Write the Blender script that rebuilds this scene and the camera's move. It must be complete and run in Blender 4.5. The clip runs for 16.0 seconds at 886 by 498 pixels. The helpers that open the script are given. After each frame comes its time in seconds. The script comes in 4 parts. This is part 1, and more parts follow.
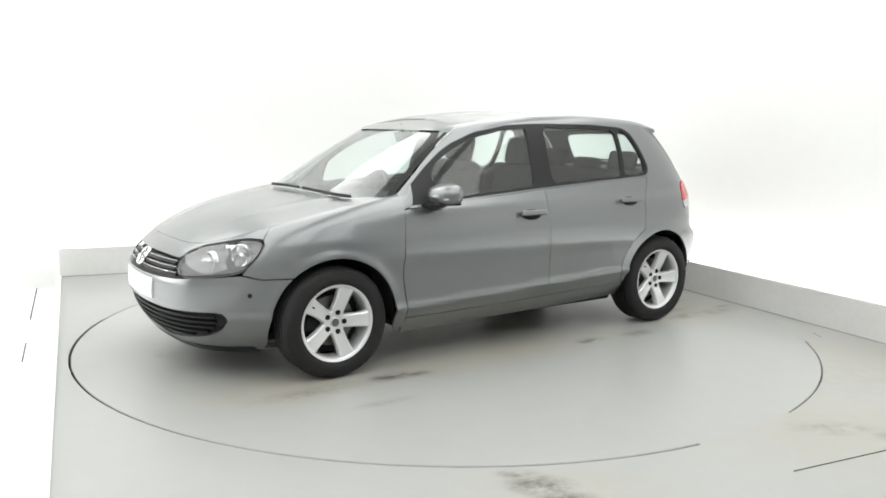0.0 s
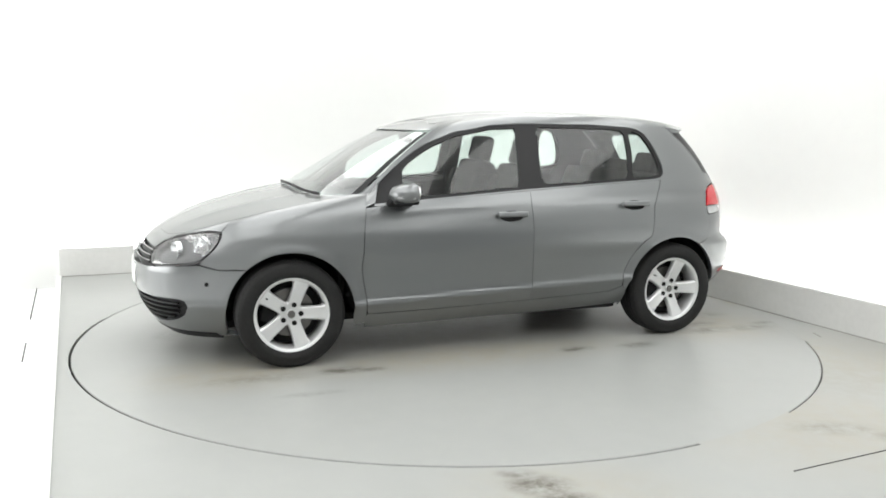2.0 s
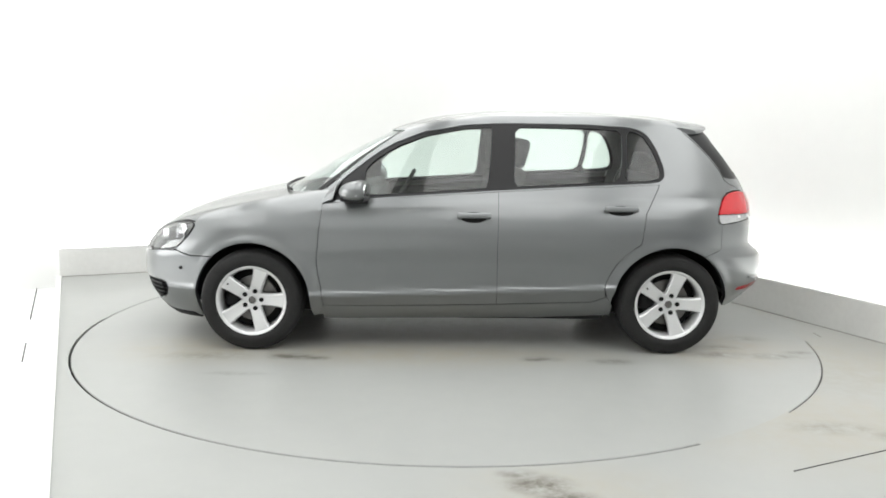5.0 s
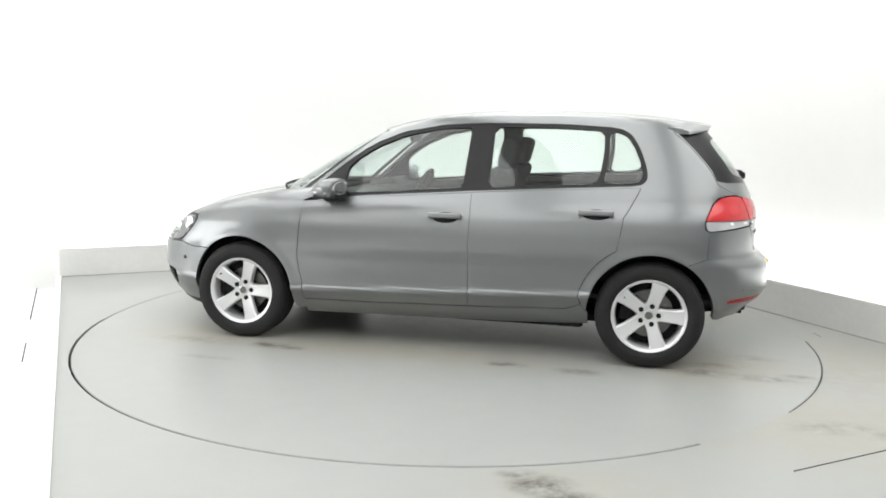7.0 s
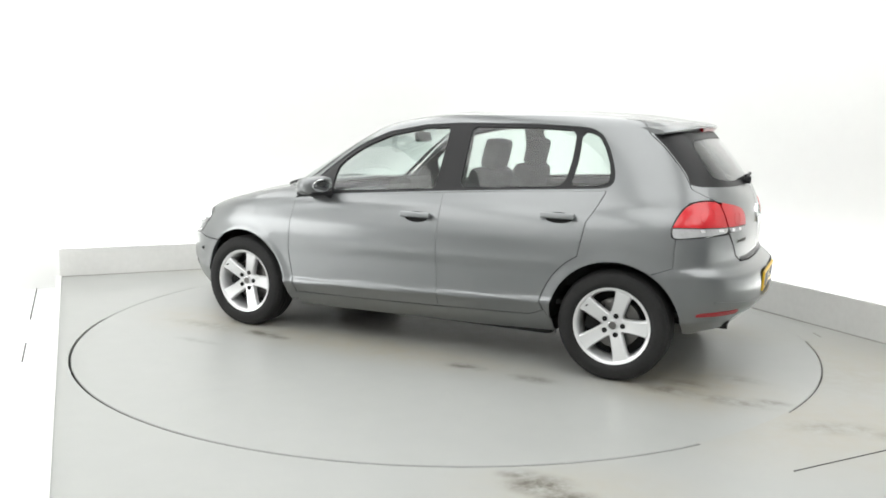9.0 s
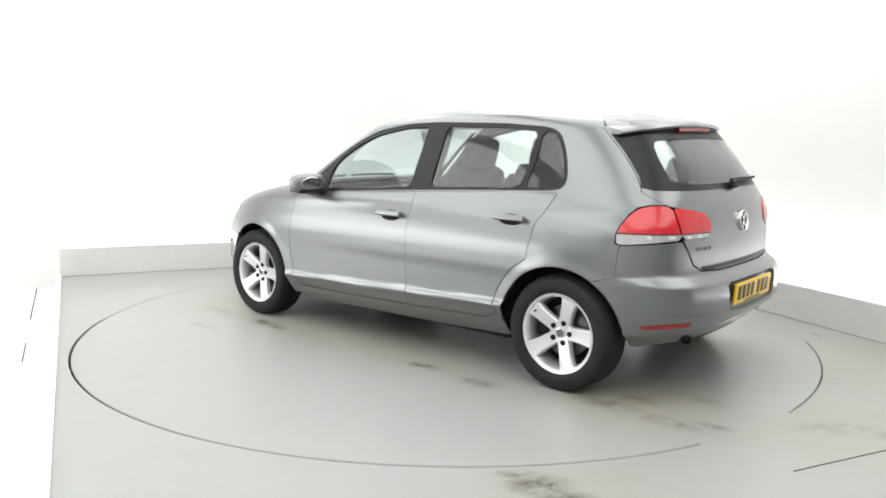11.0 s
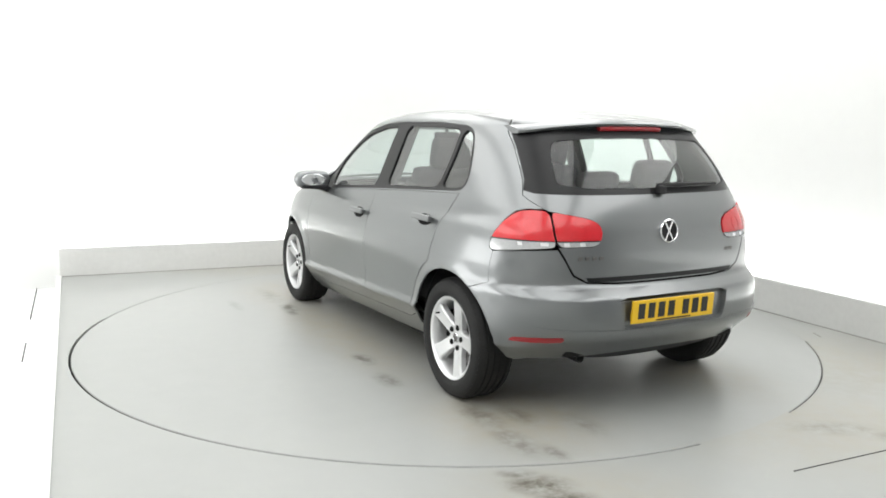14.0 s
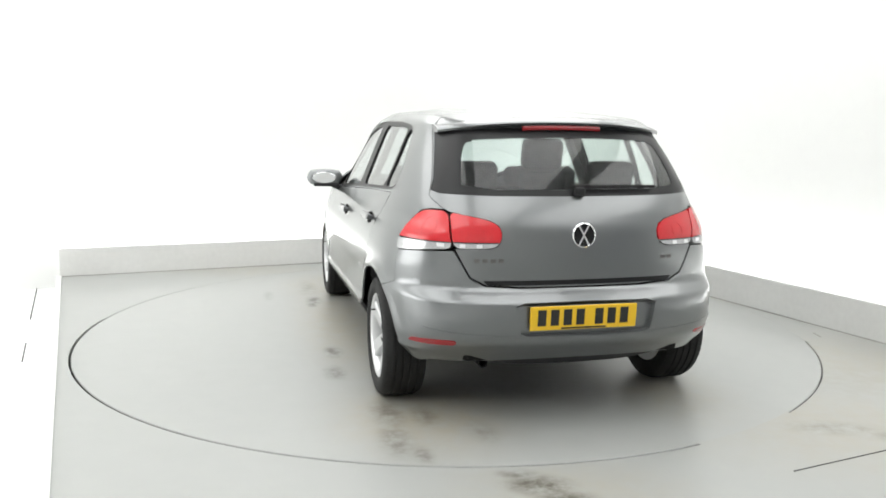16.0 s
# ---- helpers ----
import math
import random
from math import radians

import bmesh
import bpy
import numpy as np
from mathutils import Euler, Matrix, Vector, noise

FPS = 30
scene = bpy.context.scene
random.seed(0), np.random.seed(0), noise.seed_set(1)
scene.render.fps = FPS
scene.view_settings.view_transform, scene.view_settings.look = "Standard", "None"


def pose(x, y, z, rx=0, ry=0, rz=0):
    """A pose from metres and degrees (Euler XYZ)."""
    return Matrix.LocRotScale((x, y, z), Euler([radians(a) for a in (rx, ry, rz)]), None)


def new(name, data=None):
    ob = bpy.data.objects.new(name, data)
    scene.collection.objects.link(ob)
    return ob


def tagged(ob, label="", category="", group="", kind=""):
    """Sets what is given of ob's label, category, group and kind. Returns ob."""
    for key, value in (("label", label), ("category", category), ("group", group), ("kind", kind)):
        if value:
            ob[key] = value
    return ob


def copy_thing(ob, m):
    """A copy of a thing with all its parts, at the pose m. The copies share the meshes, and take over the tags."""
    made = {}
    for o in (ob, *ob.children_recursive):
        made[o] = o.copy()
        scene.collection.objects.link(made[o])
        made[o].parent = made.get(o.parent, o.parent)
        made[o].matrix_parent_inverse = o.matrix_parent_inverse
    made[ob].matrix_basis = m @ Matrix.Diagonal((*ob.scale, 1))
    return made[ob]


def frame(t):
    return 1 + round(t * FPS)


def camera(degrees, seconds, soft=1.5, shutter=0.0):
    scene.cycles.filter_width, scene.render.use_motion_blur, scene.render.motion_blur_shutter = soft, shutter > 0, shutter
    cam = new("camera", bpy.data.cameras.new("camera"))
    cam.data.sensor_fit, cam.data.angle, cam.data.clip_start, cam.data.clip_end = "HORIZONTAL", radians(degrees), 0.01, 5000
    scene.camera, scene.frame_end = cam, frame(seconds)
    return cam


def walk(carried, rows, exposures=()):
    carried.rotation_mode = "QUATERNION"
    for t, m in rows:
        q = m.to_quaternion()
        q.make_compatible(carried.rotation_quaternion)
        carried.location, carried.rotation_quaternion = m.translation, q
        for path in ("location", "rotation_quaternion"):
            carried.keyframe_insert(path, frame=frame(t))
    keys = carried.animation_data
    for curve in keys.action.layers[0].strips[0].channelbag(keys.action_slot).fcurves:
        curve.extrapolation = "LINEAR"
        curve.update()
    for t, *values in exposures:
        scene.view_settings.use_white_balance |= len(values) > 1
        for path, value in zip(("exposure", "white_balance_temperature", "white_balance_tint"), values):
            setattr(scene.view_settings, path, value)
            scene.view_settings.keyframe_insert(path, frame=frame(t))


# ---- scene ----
from mathutils.geometry import delaunay_2d_cdt

# ---------------------------------------------------------------- camera
cam = camera(57.39, 16.0, soft=1.75)
EYE = pose(0, -5.616, 1.398, 81.31, 0, 0.288) @ pose(0, 0, 0, 0, 0, 0.767)
walk(cam, [(0.0, EYE), (16.0, EYE)])

# ---------------------------------------------------------------- world and lamps
world = bpy.data.worlds.new("world")
scene.world = world
world.use_nodes = True
world.node_tree.nodes["Background"].inputs["Color"].default_value = (0.9, 0.95, 1.0, 1)
world.node_tree.nodes["Background"].inputs["Strength"].default_value = 0.3
scene.view_settings.exposure = 0.0


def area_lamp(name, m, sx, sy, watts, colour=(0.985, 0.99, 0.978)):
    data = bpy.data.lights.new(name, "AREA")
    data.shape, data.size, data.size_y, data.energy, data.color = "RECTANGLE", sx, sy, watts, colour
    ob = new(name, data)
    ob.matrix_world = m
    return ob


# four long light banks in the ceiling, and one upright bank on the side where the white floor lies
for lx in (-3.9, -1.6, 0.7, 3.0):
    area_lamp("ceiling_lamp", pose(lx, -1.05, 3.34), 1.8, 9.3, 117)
area_lamp("side_lamp", pose(-7.9, -1.6, 1.6, 0, -90, 0), 2.6, 6.0, 205)


# ---------------------------------------------------------------- materials
def material(name, colour, rough=0.5, metal=0.0, vary=0.0, scale=6.0, fine=60.0, bump=0.0, coat=0.0, rough_vary=0.0, gloss=0.5):
    """A principled material with variation at two scales."""
    m = bpy.data.materials.new(name)
    m.use_nodes = True
    n, l = m.node_tree.nodes, m.node_tree.links
    b = n["Principled BSDF"]
    b.inputs["Base Color"].default_value = (*colour, 1)
    b.inputs["Roughness"].default_value = rough
    b.inputs["Metallic"].default_value = metal
    b.inputs["Coat Weight"].default_value = coat
    b.inputs["Specular IOR Level"].default_value = gloss
    b.inputs["Coat Roughness"].default_value = 0.13
    if vary or bump or rough_vary:
        co = n.new("ShaderNodeTexCoord")
        big, small = n.new("ShaderNodeTexNoise"), n.new("ShaderNodeTexNoise")
        for t, s in ((big, scale), (small, fine)):
            t.inputs["Scale"].default_value, t.inputs["Detail"].default_value = s, 5
            l.new(co.outputs["Object"], t.inputs["Vector"])
        add = n.new("ShaderNodeMath")
        add.operation = "MULTIPLY_ADD"
        l.new(small.outputs["Fac"], add.inputs[0])
        add.inputs[1].default_value = 0.5
        half = n.new("ShaderNodeMath")
        half.operation = "MULTIPLY"
        half.inputs[1].default_value = 0.5
        l.new(big.outputs["Fac"], half.inputs[0])
        l.new(half.outputs[0], add.inputs[2])
        ramp = n.new("ShaderNodeMapRange")
        ramp.inputs["From Min"].default_value, ramp.inputs["From Max"].default_value = 0.2, 0.8
        ramp.inputs["To Min"].default_value, ramp.inputs["To Max"].default_value = 1 - vary, 1 + vary
        l.new(add.outputs[0], ramp.inputs["Value"])
        mul = n.new("ShaderNodeVectorMath")
        mul.operation = "SCALE"
        mul.inputs[0].default_value = colour
        l.new(ramp.outputs[0], mul.inputs["Scale"])
        l.new(mul.outputs[0], b.inputs["Base Color"])
        if rough_vary:
            rr = n.new("ShaderNodeMapRange")
            rr.inputs["From Min"].default_value, rr.inputs["From Max"].default_value = 0.1, 0.9
            rr.inputs["To Min"].default_value, rr.inputs["To Max"].default_value = max(rough - rough_vary, 0.02), rough + rough_vary
            l.new(big.outputs["Fac"], rr.inputs["Value"])
            l.new(rr.outputs[0], b.inputs["Roughness"])
        if bump:
            bp = n.new("ShaderNodeBump")
            bp.inputs["Strength"].default_value, bp.inputs["Distance"].default_value = bump, 0.004
            l.new(small.outputs["Fac"], bp.inputs["Height"])
            l.new(bp.outputs[0], b.inputs["Normal"])
    return m


def glass_material(name, tint, plain_gloss=0.08, rough=0.0):
    """A thin pane: tinted see-through with a gloss that rises towards grazing view."""
    m = bpy.data.materials.new(name)
    m.use_nodes = True
    n, l = m.node_tree.nodes, m.node_tree.links
    n.clear()
    out, mix = n.new("ShaderNodeOutputMaterial"), n.new("ShaderNodeMixShader")
    tr, gl, lw = n.new("ShaderNodeBsdfTransparent"), n.new("ShaderNodeBsdfGlossy"), n.new("ShaderNodeLayerWeight")
    lw.inputs["Blend"].default_value = 0.5
    power, rise = n.new("ShaderNodeMath"), n.new("ShaderNodeMath")
    power.operation, rise.operation = "POWER", "MULTIPLY_ADD"
    power.inputs[1].default_value = 3.3
    rise.inputs[1].default_value, rise.inputs[2].default_value = 1 - plain_gloss, plain_gloss
    l.new(lw.outputs["Facing"], power.inputs[0])
    l.new(power.outputs[0], rise.inputs[0])
    tr.inputs["Color"].default_value = (*tint, 1)
    gl.inputs["Color"].default_value, gl.inputs["Roughness"].default_value = (1, 1, 1, 1), rough
    l.new(rise.outputs[0], mix.inputs[0])
    l.new(tr.outputs[0], mix.inputs[1])
    l.new(gl.outputs[0], mix.inputs[2])
    l.new(mix.outputs[0], out.inputs["Surface"])
    return m


def floor_material(name, colour, spots, washes):
    """Painted floor with scuffs, pale tan washes and dark patches, dirty for the most part, at given places (x, y,
    radius x, radius y, strength).
    """
    m = material(name, colour, 0.34, 0, 0.05, 0.9, 7.0, 0.0, 0.0, 0.04)
    n, l = m.node_tree.nodes, m.node_tree.links
    b = n["Principled BSDF"]
    co = n.new("ShaderNodeTexCoord")
    grain = n.new("ShaderNodeTexNoise")
    grain.inputs["Scale"].default_value, grain.inputs["Detail"].default_value, grain.inputs["Roughness"].default_value = 9, 8, 0.7
    l.new(co.outputs["Object"], grain.inputs["Vector"])
    for places, lo, hi, patch_colour in ((washes, 0.25, 0.70, (0.335, 0.305, 0.235, 1)), (spots, 0.36, 0.60, (0.105, 0.097, 0.078, 1))):
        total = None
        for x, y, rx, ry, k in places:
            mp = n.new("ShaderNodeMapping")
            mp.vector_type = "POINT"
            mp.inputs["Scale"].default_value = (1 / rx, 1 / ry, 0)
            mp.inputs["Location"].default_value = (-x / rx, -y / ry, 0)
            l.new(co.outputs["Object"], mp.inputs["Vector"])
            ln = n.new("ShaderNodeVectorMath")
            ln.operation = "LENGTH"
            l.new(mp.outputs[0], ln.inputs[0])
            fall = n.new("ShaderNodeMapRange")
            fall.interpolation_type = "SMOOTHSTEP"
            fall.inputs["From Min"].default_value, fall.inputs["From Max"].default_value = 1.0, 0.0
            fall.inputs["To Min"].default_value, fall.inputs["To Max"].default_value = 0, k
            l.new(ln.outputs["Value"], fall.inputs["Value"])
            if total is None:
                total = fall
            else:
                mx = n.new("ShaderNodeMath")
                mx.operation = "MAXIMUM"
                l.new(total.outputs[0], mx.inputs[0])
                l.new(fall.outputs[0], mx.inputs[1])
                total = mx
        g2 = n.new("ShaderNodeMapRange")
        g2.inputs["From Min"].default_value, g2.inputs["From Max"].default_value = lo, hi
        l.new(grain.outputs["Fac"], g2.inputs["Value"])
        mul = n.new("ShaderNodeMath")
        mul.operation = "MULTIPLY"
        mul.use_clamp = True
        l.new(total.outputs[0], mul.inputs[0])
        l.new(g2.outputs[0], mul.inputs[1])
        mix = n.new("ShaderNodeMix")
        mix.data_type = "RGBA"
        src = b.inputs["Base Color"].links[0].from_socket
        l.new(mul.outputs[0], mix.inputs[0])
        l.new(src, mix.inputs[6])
        mix.inputs[7].default_value = patch_colour
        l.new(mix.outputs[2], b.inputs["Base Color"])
    return m


PAINT = material("grey_metallic_paint", (0.180, 0.188, 0.192), 0.31, 0.80, 0.025, 0.7, 700, 0.0, 1.0, 0.0)
BLACK_TRIM = material("black_plastic", (0.013, 0.013, 0.014), 0.5, 0, 0.2, 8, 120, 0.05, gloss=0.3)
GLOSS_BLACK = material("gloss_black_trim", (0.007, 0.007, 0.008), 0.35, 0, 0.1, 4, 80, 0, 0.0, gloss=0.3)
UNDER = material("dark_underbody", (0.014, 0.014, 0.014), 0.9, 0, 0.3, 5, 60, 0.2, gloss=0.2)
TYRE = material("tyre_rubber", (0.014, 0.014, 0.014), 0.72, 0, 0.4, 7, 90, 0.15, gloss=0.3)
ALLOY = material("silver_alloy", (0.66, 0.665, 0.67), 0.32, 0.45, 0.06, 5, 200, 0, 0.3)
STEEL = material("brake_steel", (0.16, 0.155, 0.15), 0.4, 0.9, 0.2, 14, 160)
CHROME = material("chrome", (0.85, 0.86, 0.87), 0.08, 1.0, 0.03, 3, 60)
REFLECTOR = material("lamp_reflector", (0.80, 0.81, 0.82), 0.16, 1.0, 0.05, 12, 90)
LAMP_BEZEL = material("lamp_bezel", (0.12, 0.12, 0.123), 0.4, 0.3, 0.1, 6, 90)
RED_LENS = material("red_lamp_lens", (0.55, 0.012, 0.02), 0.16, 0, 0.15, 18, 140, 0.0, 0.6)
DARK_RED = material("dark_red_reflector", (0.30, 0.010, 0.016), 0.25, 0, 0.1, 20, 160, 0, 0.3)
CLEAR_LENS = material("clear_lamp_lens", (0.46, 0.465, 0.47), 0.14, 0.3, 0.25, 24, 140, 0, 1.0)
FABRIC = material("dark_seat_fabric", (0.026, 0.027, 0.029), 0.95, 0, 0.15, 4, 9, 0.0, gloss=0.2)
DASH = material("dashboard_plastic", (0.035, 0.036, 0.036), 0.75, 0, 0.15, 4, 9, 0.0, gloss=0.3)
LINING = material("pale_headlining", (0.42, 0.42, 0.40), 0.9, 0, 0.06, 6, 200, 0.1)
WHITE_PLATE = material("white_plate", (0.82, 0.82, 0.80), 0.35, 0, 0.03, 9, 90)
YELLOW_PLATE = material("yellow_plate", (0.80, 0.50, 0.02), 0.35, 0, 0.04, 9, 90)
PLATE_BLACK = material("plate_black", (0.015, 0.015, 0.015), 0.4)
WINDOW = glass_material("window_glass", (0.83, 0.90, 0.87), 0.06, 0.02)
SCREEN = glass_material("windscreen_glass", (0.80, 0.88, 0.86), 0.10, 0.03)
DARK_WINDOW = glass_material("rear_window_glass", (0.80, 0.87, 0.85), 0.05)
LAMP_COVER = glass_material("lamp_cover", (0.93, 0.94, 0.95))
MIRROR = material("mirror_glass", (0.75, 0.76, 0.77), 0.03, 1.0)
WALL = material("white_wall_paint", (0.70, 0.705, 0.695), 0.7, 0, 0.02, 0.7, 9, 0.02)
CEILING = material("white_ceiling_paint", (0.8, 0.8, 0.79), 0.8, 0, 0.02, 0.8, 12, 0.02)
KICK = material("painted_kickboard", (0.62, 0.62, 0.605), 0.45, 0, 0.07, 2.2, 26, 0.03, 0, 0.08)
WHITE_FLOOR = material("white_floor_paint", (0.86, 0.865, 0.86), 0.35, 0, 0.02, 1.2, 14, 0.02)
GAP_DARK = material("dark_gap", (0.022, 0.022, 0.021), 0.8, 0, 0.2, 6, 40)
FOOT = material("dirty_joint", (0.30, 0.29, 0.27), 0.8, 0, 0.5, 3, 20)
FLOOR_GREY = (0.328, 0.336, 0.324)
FLOOR = floor_material("grey_floor_paint", FLOOR_GREY, [(0.38, -2.60, 0.19, 0.13, 1.5), (0.47, -2.72, 0.17, 0.11, 1.5), (0.30, -2.50, 0.12, 0.07, 1.0), (1.85, -1.93, 0.32, 0.13, 0.55), (2.06, -2.02, 0.2, 0.10, 0.4), (2.3, -1.2, 0.6, 0.5, 0.12)],
                       [(1.9, -1.9, 1.2, 0.9, 0.8), (2.5, -0.9, 0.9, 1.2, 0.7), (2.2, 1.4, 1.2, 0.8, 0.6), (0.5, -2.62, 0.7, 0.35, 0.6), (-1.9, 2.0, 1.2, 0.5, 0.5)])
# besides the stains, the broad faint spot at (0.0, -0.1) darkens the disc beneath the car
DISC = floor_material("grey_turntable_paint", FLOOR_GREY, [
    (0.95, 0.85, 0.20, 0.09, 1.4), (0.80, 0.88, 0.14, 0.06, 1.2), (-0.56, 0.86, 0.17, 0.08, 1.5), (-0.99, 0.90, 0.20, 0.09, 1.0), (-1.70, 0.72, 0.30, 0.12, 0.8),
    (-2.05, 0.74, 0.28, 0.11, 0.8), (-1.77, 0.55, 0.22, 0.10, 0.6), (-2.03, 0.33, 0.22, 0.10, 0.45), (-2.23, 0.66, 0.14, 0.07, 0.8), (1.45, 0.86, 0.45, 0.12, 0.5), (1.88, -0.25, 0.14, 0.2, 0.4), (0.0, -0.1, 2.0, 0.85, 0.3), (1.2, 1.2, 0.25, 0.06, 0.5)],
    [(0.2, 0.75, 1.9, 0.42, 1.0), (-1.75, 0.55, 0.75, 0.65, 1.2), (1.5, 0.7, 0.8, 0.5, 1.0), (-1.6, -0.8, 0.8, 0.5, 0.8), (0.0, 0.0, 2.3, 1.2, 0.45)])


# ---------------------------------------------------------------- mesh helpers
def part(name, data, mat, parent, label="", smooth=None):
    """Links a bmesh or a mesh as one object under parent (None: top level)."""
    if isinstance(data, bmesh.types.BMesh):
        me = bpy.data.meshes.new(name)
        bmesh.ops.recalc_face_normals(data, faces=data.faces)
        data.to_mesh(me)
        data.free()
        if smooth is not None:
            me.shade_smooth()
            me.set_sharp_from_angle(angle=radians(smooth))
    else:
        me = data
    if not me.materials:
        me.materials.append(mat)
    ob = new(name, me)
    if parent:
        ob.parent = parent
    return tagged(ob, label)


def box(bm, size, m, bevel=0.0, seg=2):
    """Adds a box of that size at the pose m, with rounded edges."""
    r = bmesh.ops.create_cube(bm, size=1.0, matrix=m @ Matrix.Diagonal((*size, 1)))
    if bevel:
        vs = r["verts"]
        es = {e for v in vs for e in v.link_edges}
        bmesh.ops.bevel(bm, geom=list(es), offset=bevel, segments=seg, profile=0.6, affect="EDGES")
    return bm


def one_box(size, m, bevel=0.0, seg=2):
    return box(bmesh.new(), size, m, bevel, seg)


def lathe(bm, profile, steps=48, m=Matrix(), a0=0.0, a1=2 * math.pi):
    """Turns a list of (radius, height) round the y axis of m."""
    full = abs(a1 - a0 - 2 * math.pi) < 1e-6
    k = steps if full else steps + 1
    rings = []
    for i in range(k):
        a = a0 + (a1 - a0) * i / steps
        rings.append([bm.verts.new(m @ Vector((r * math.cos(a), h, r * math.sin(a)))) for r, h in profile])
    for i in range(steps):
        p, q = rings[i], rings[(i + 1) % k]
        for j in range(len(profile) - 1):
            bm.faces.new((p[j], p[j + 1], q[j + 1], q[j]))
    return bm


def prism(bm, outline, h0, h1, m=Matrix()):
    """A prism over an outline of (x, z), from y = h0 to y = h1."""
    lo = [bm.verts.new(m @ Vector((x, h0, z))) for x, z in outline]
    hi = [bm.verts.new(m @ Vector((x, h1, z))) for x, z in outline]
    bm.faces.new(lo)
    bm.faces.new(hi[::-1])
    for i in range(len(lo)):
        j = (i + 1) % len(lo)
        bm.faces.new((lo[i], lo[j], hi[j], hi[i]))
    return bm


def curve_through(xs, ys):
    """A smooth monotone function through the points."""
    xs, ys = np.array(xs, float), np.array(ys, float)
    order = np.argsort(xs)
    xs, ys = xs[order], ys[order]
    h, d = np.diff(xs), np.diff(ys) / np.diff(xs)
    g = np.zeros(len(xs))
    for i in range(1, len(xs) - 1):
        if d[i - 1] * d[i] > 0:
            w1, w2 = 2 * h[i] + h[i - 1], h[i] + 2 * h[i - 1]
            g[i] = (w1 + w2) / (w1 / d[i - 1] + w2 / d[i])
    g[0], g[-1] = d[0], d[-1]

    def f(x):
        x = np.clip(np.asarray(x, float), xs[0], xs[-1])
        i = np.clip(np.searchsorted(xs, x) - 1, 0, len(xs) - 2)
        t = (x - xs[i]) / h[i]
        return ((1 + 2 * t) * (1 - t) ** 2 * ys[i] + t * (1 - t) ** 2 * h[i] * g[i] + t * t * (3 - 2 * t) * ys[i + 1] + t * t * (t - 1) * h[i] * g[i + 1])
    return f


# ---------------------------------------------------------------- the studio
NB, DB = Vector((-0.39, 0.921, 0)).normalized(), 2.78     # back wall: normal and distance
NR, DR = Vector((0.903, 0.43, 0)).normalized(), 2.475     # side wall
KICK_H = 0.255
EDGE_A, EDGE_B = Vector((-3.475, 1.545, 0)), Vector((-1.475, -2.77, 0))
R_DISC = 2.445


def meet(n1, d1, n2, d2):
    det = n1.x * n2.y - n1.y * n2.x
    return Vector(((d1 * n2.y - d2 * n1.y) / det, (n1.x * d2 - n2.x * d1) / det, 0))


def slab(name, outline, z0, z1, mat, hole=0.0):
    """A flat slab over an outline, with a round hole at the origin if wanted."""
    bm = bmesh.new()
    if hole:
        pts = [Vector(p) for p in outline]
        ring = [Vector((hole * math.cos(a), hole * math.sin(a))) for a in np.linspace(0, 2 * math.pi, 160, endpoint=False)]
        n0 = len(pts)
        edges = [(i, (i + 1) % n0) for i in range(n0)] + [(n0 + i, n0 + (i + 1) % 160) for i in range(160)]
        v, _, f, *_ = delaunay_2d_cdt(pts + ring, edges, [], 0, 1e-6)
        vs = [bm.verts.new((p.x, p.y, z1)) for p in v]
        for tri in f:
            c = (v[tri[0]] + v[tri[1]] + v[tri[2]]) / 3
            if c.length < hole * 0.9999 and all(v[i].length < hole * 1.0001 for i in tri):
                continue
            bm.faces.new([vs[i] for i in tri])
        for i in range(160):
            p, q = ring[i], ring[(i + 1) % 160]
            a, b = bm.verts.new((p.x, p.y, z1)), bm.verts.new((q.x, q.y, z1))
            c, d = bm.verts.new((q.x, q.y, z0)), bm.verts.new((p.x, p.y, z0))
            bm.faces.new((a, d, c, b))
    else:
        lo = [bm.verts.new((x, y, z0)) for x, y in outline]
        hi = [bm.verts.new((x, y, z1)) for x, y in outline]
        bm.faces.new(lo[::-1])
        bm.faces.new(hi)
        for i in range(len(lo)):
            j = (i + 1) % len(lo)
            bm.faces.new((lo[i], lo[j], hi[j], hi[i]))
    return part(name, bm, mat, None)


def wall_run(name, a, b, z0, z1, thick, mat, outward):
    """A wall from a to b whose inner face lies on the line a-b."""
    d = (b - a).normalized()
    o = outward.normalized() * thick
    pts = [a, b, b + o, a + o]
    return slab(name, [(p.x, p.y) for p in pts], z0, z1, mat)


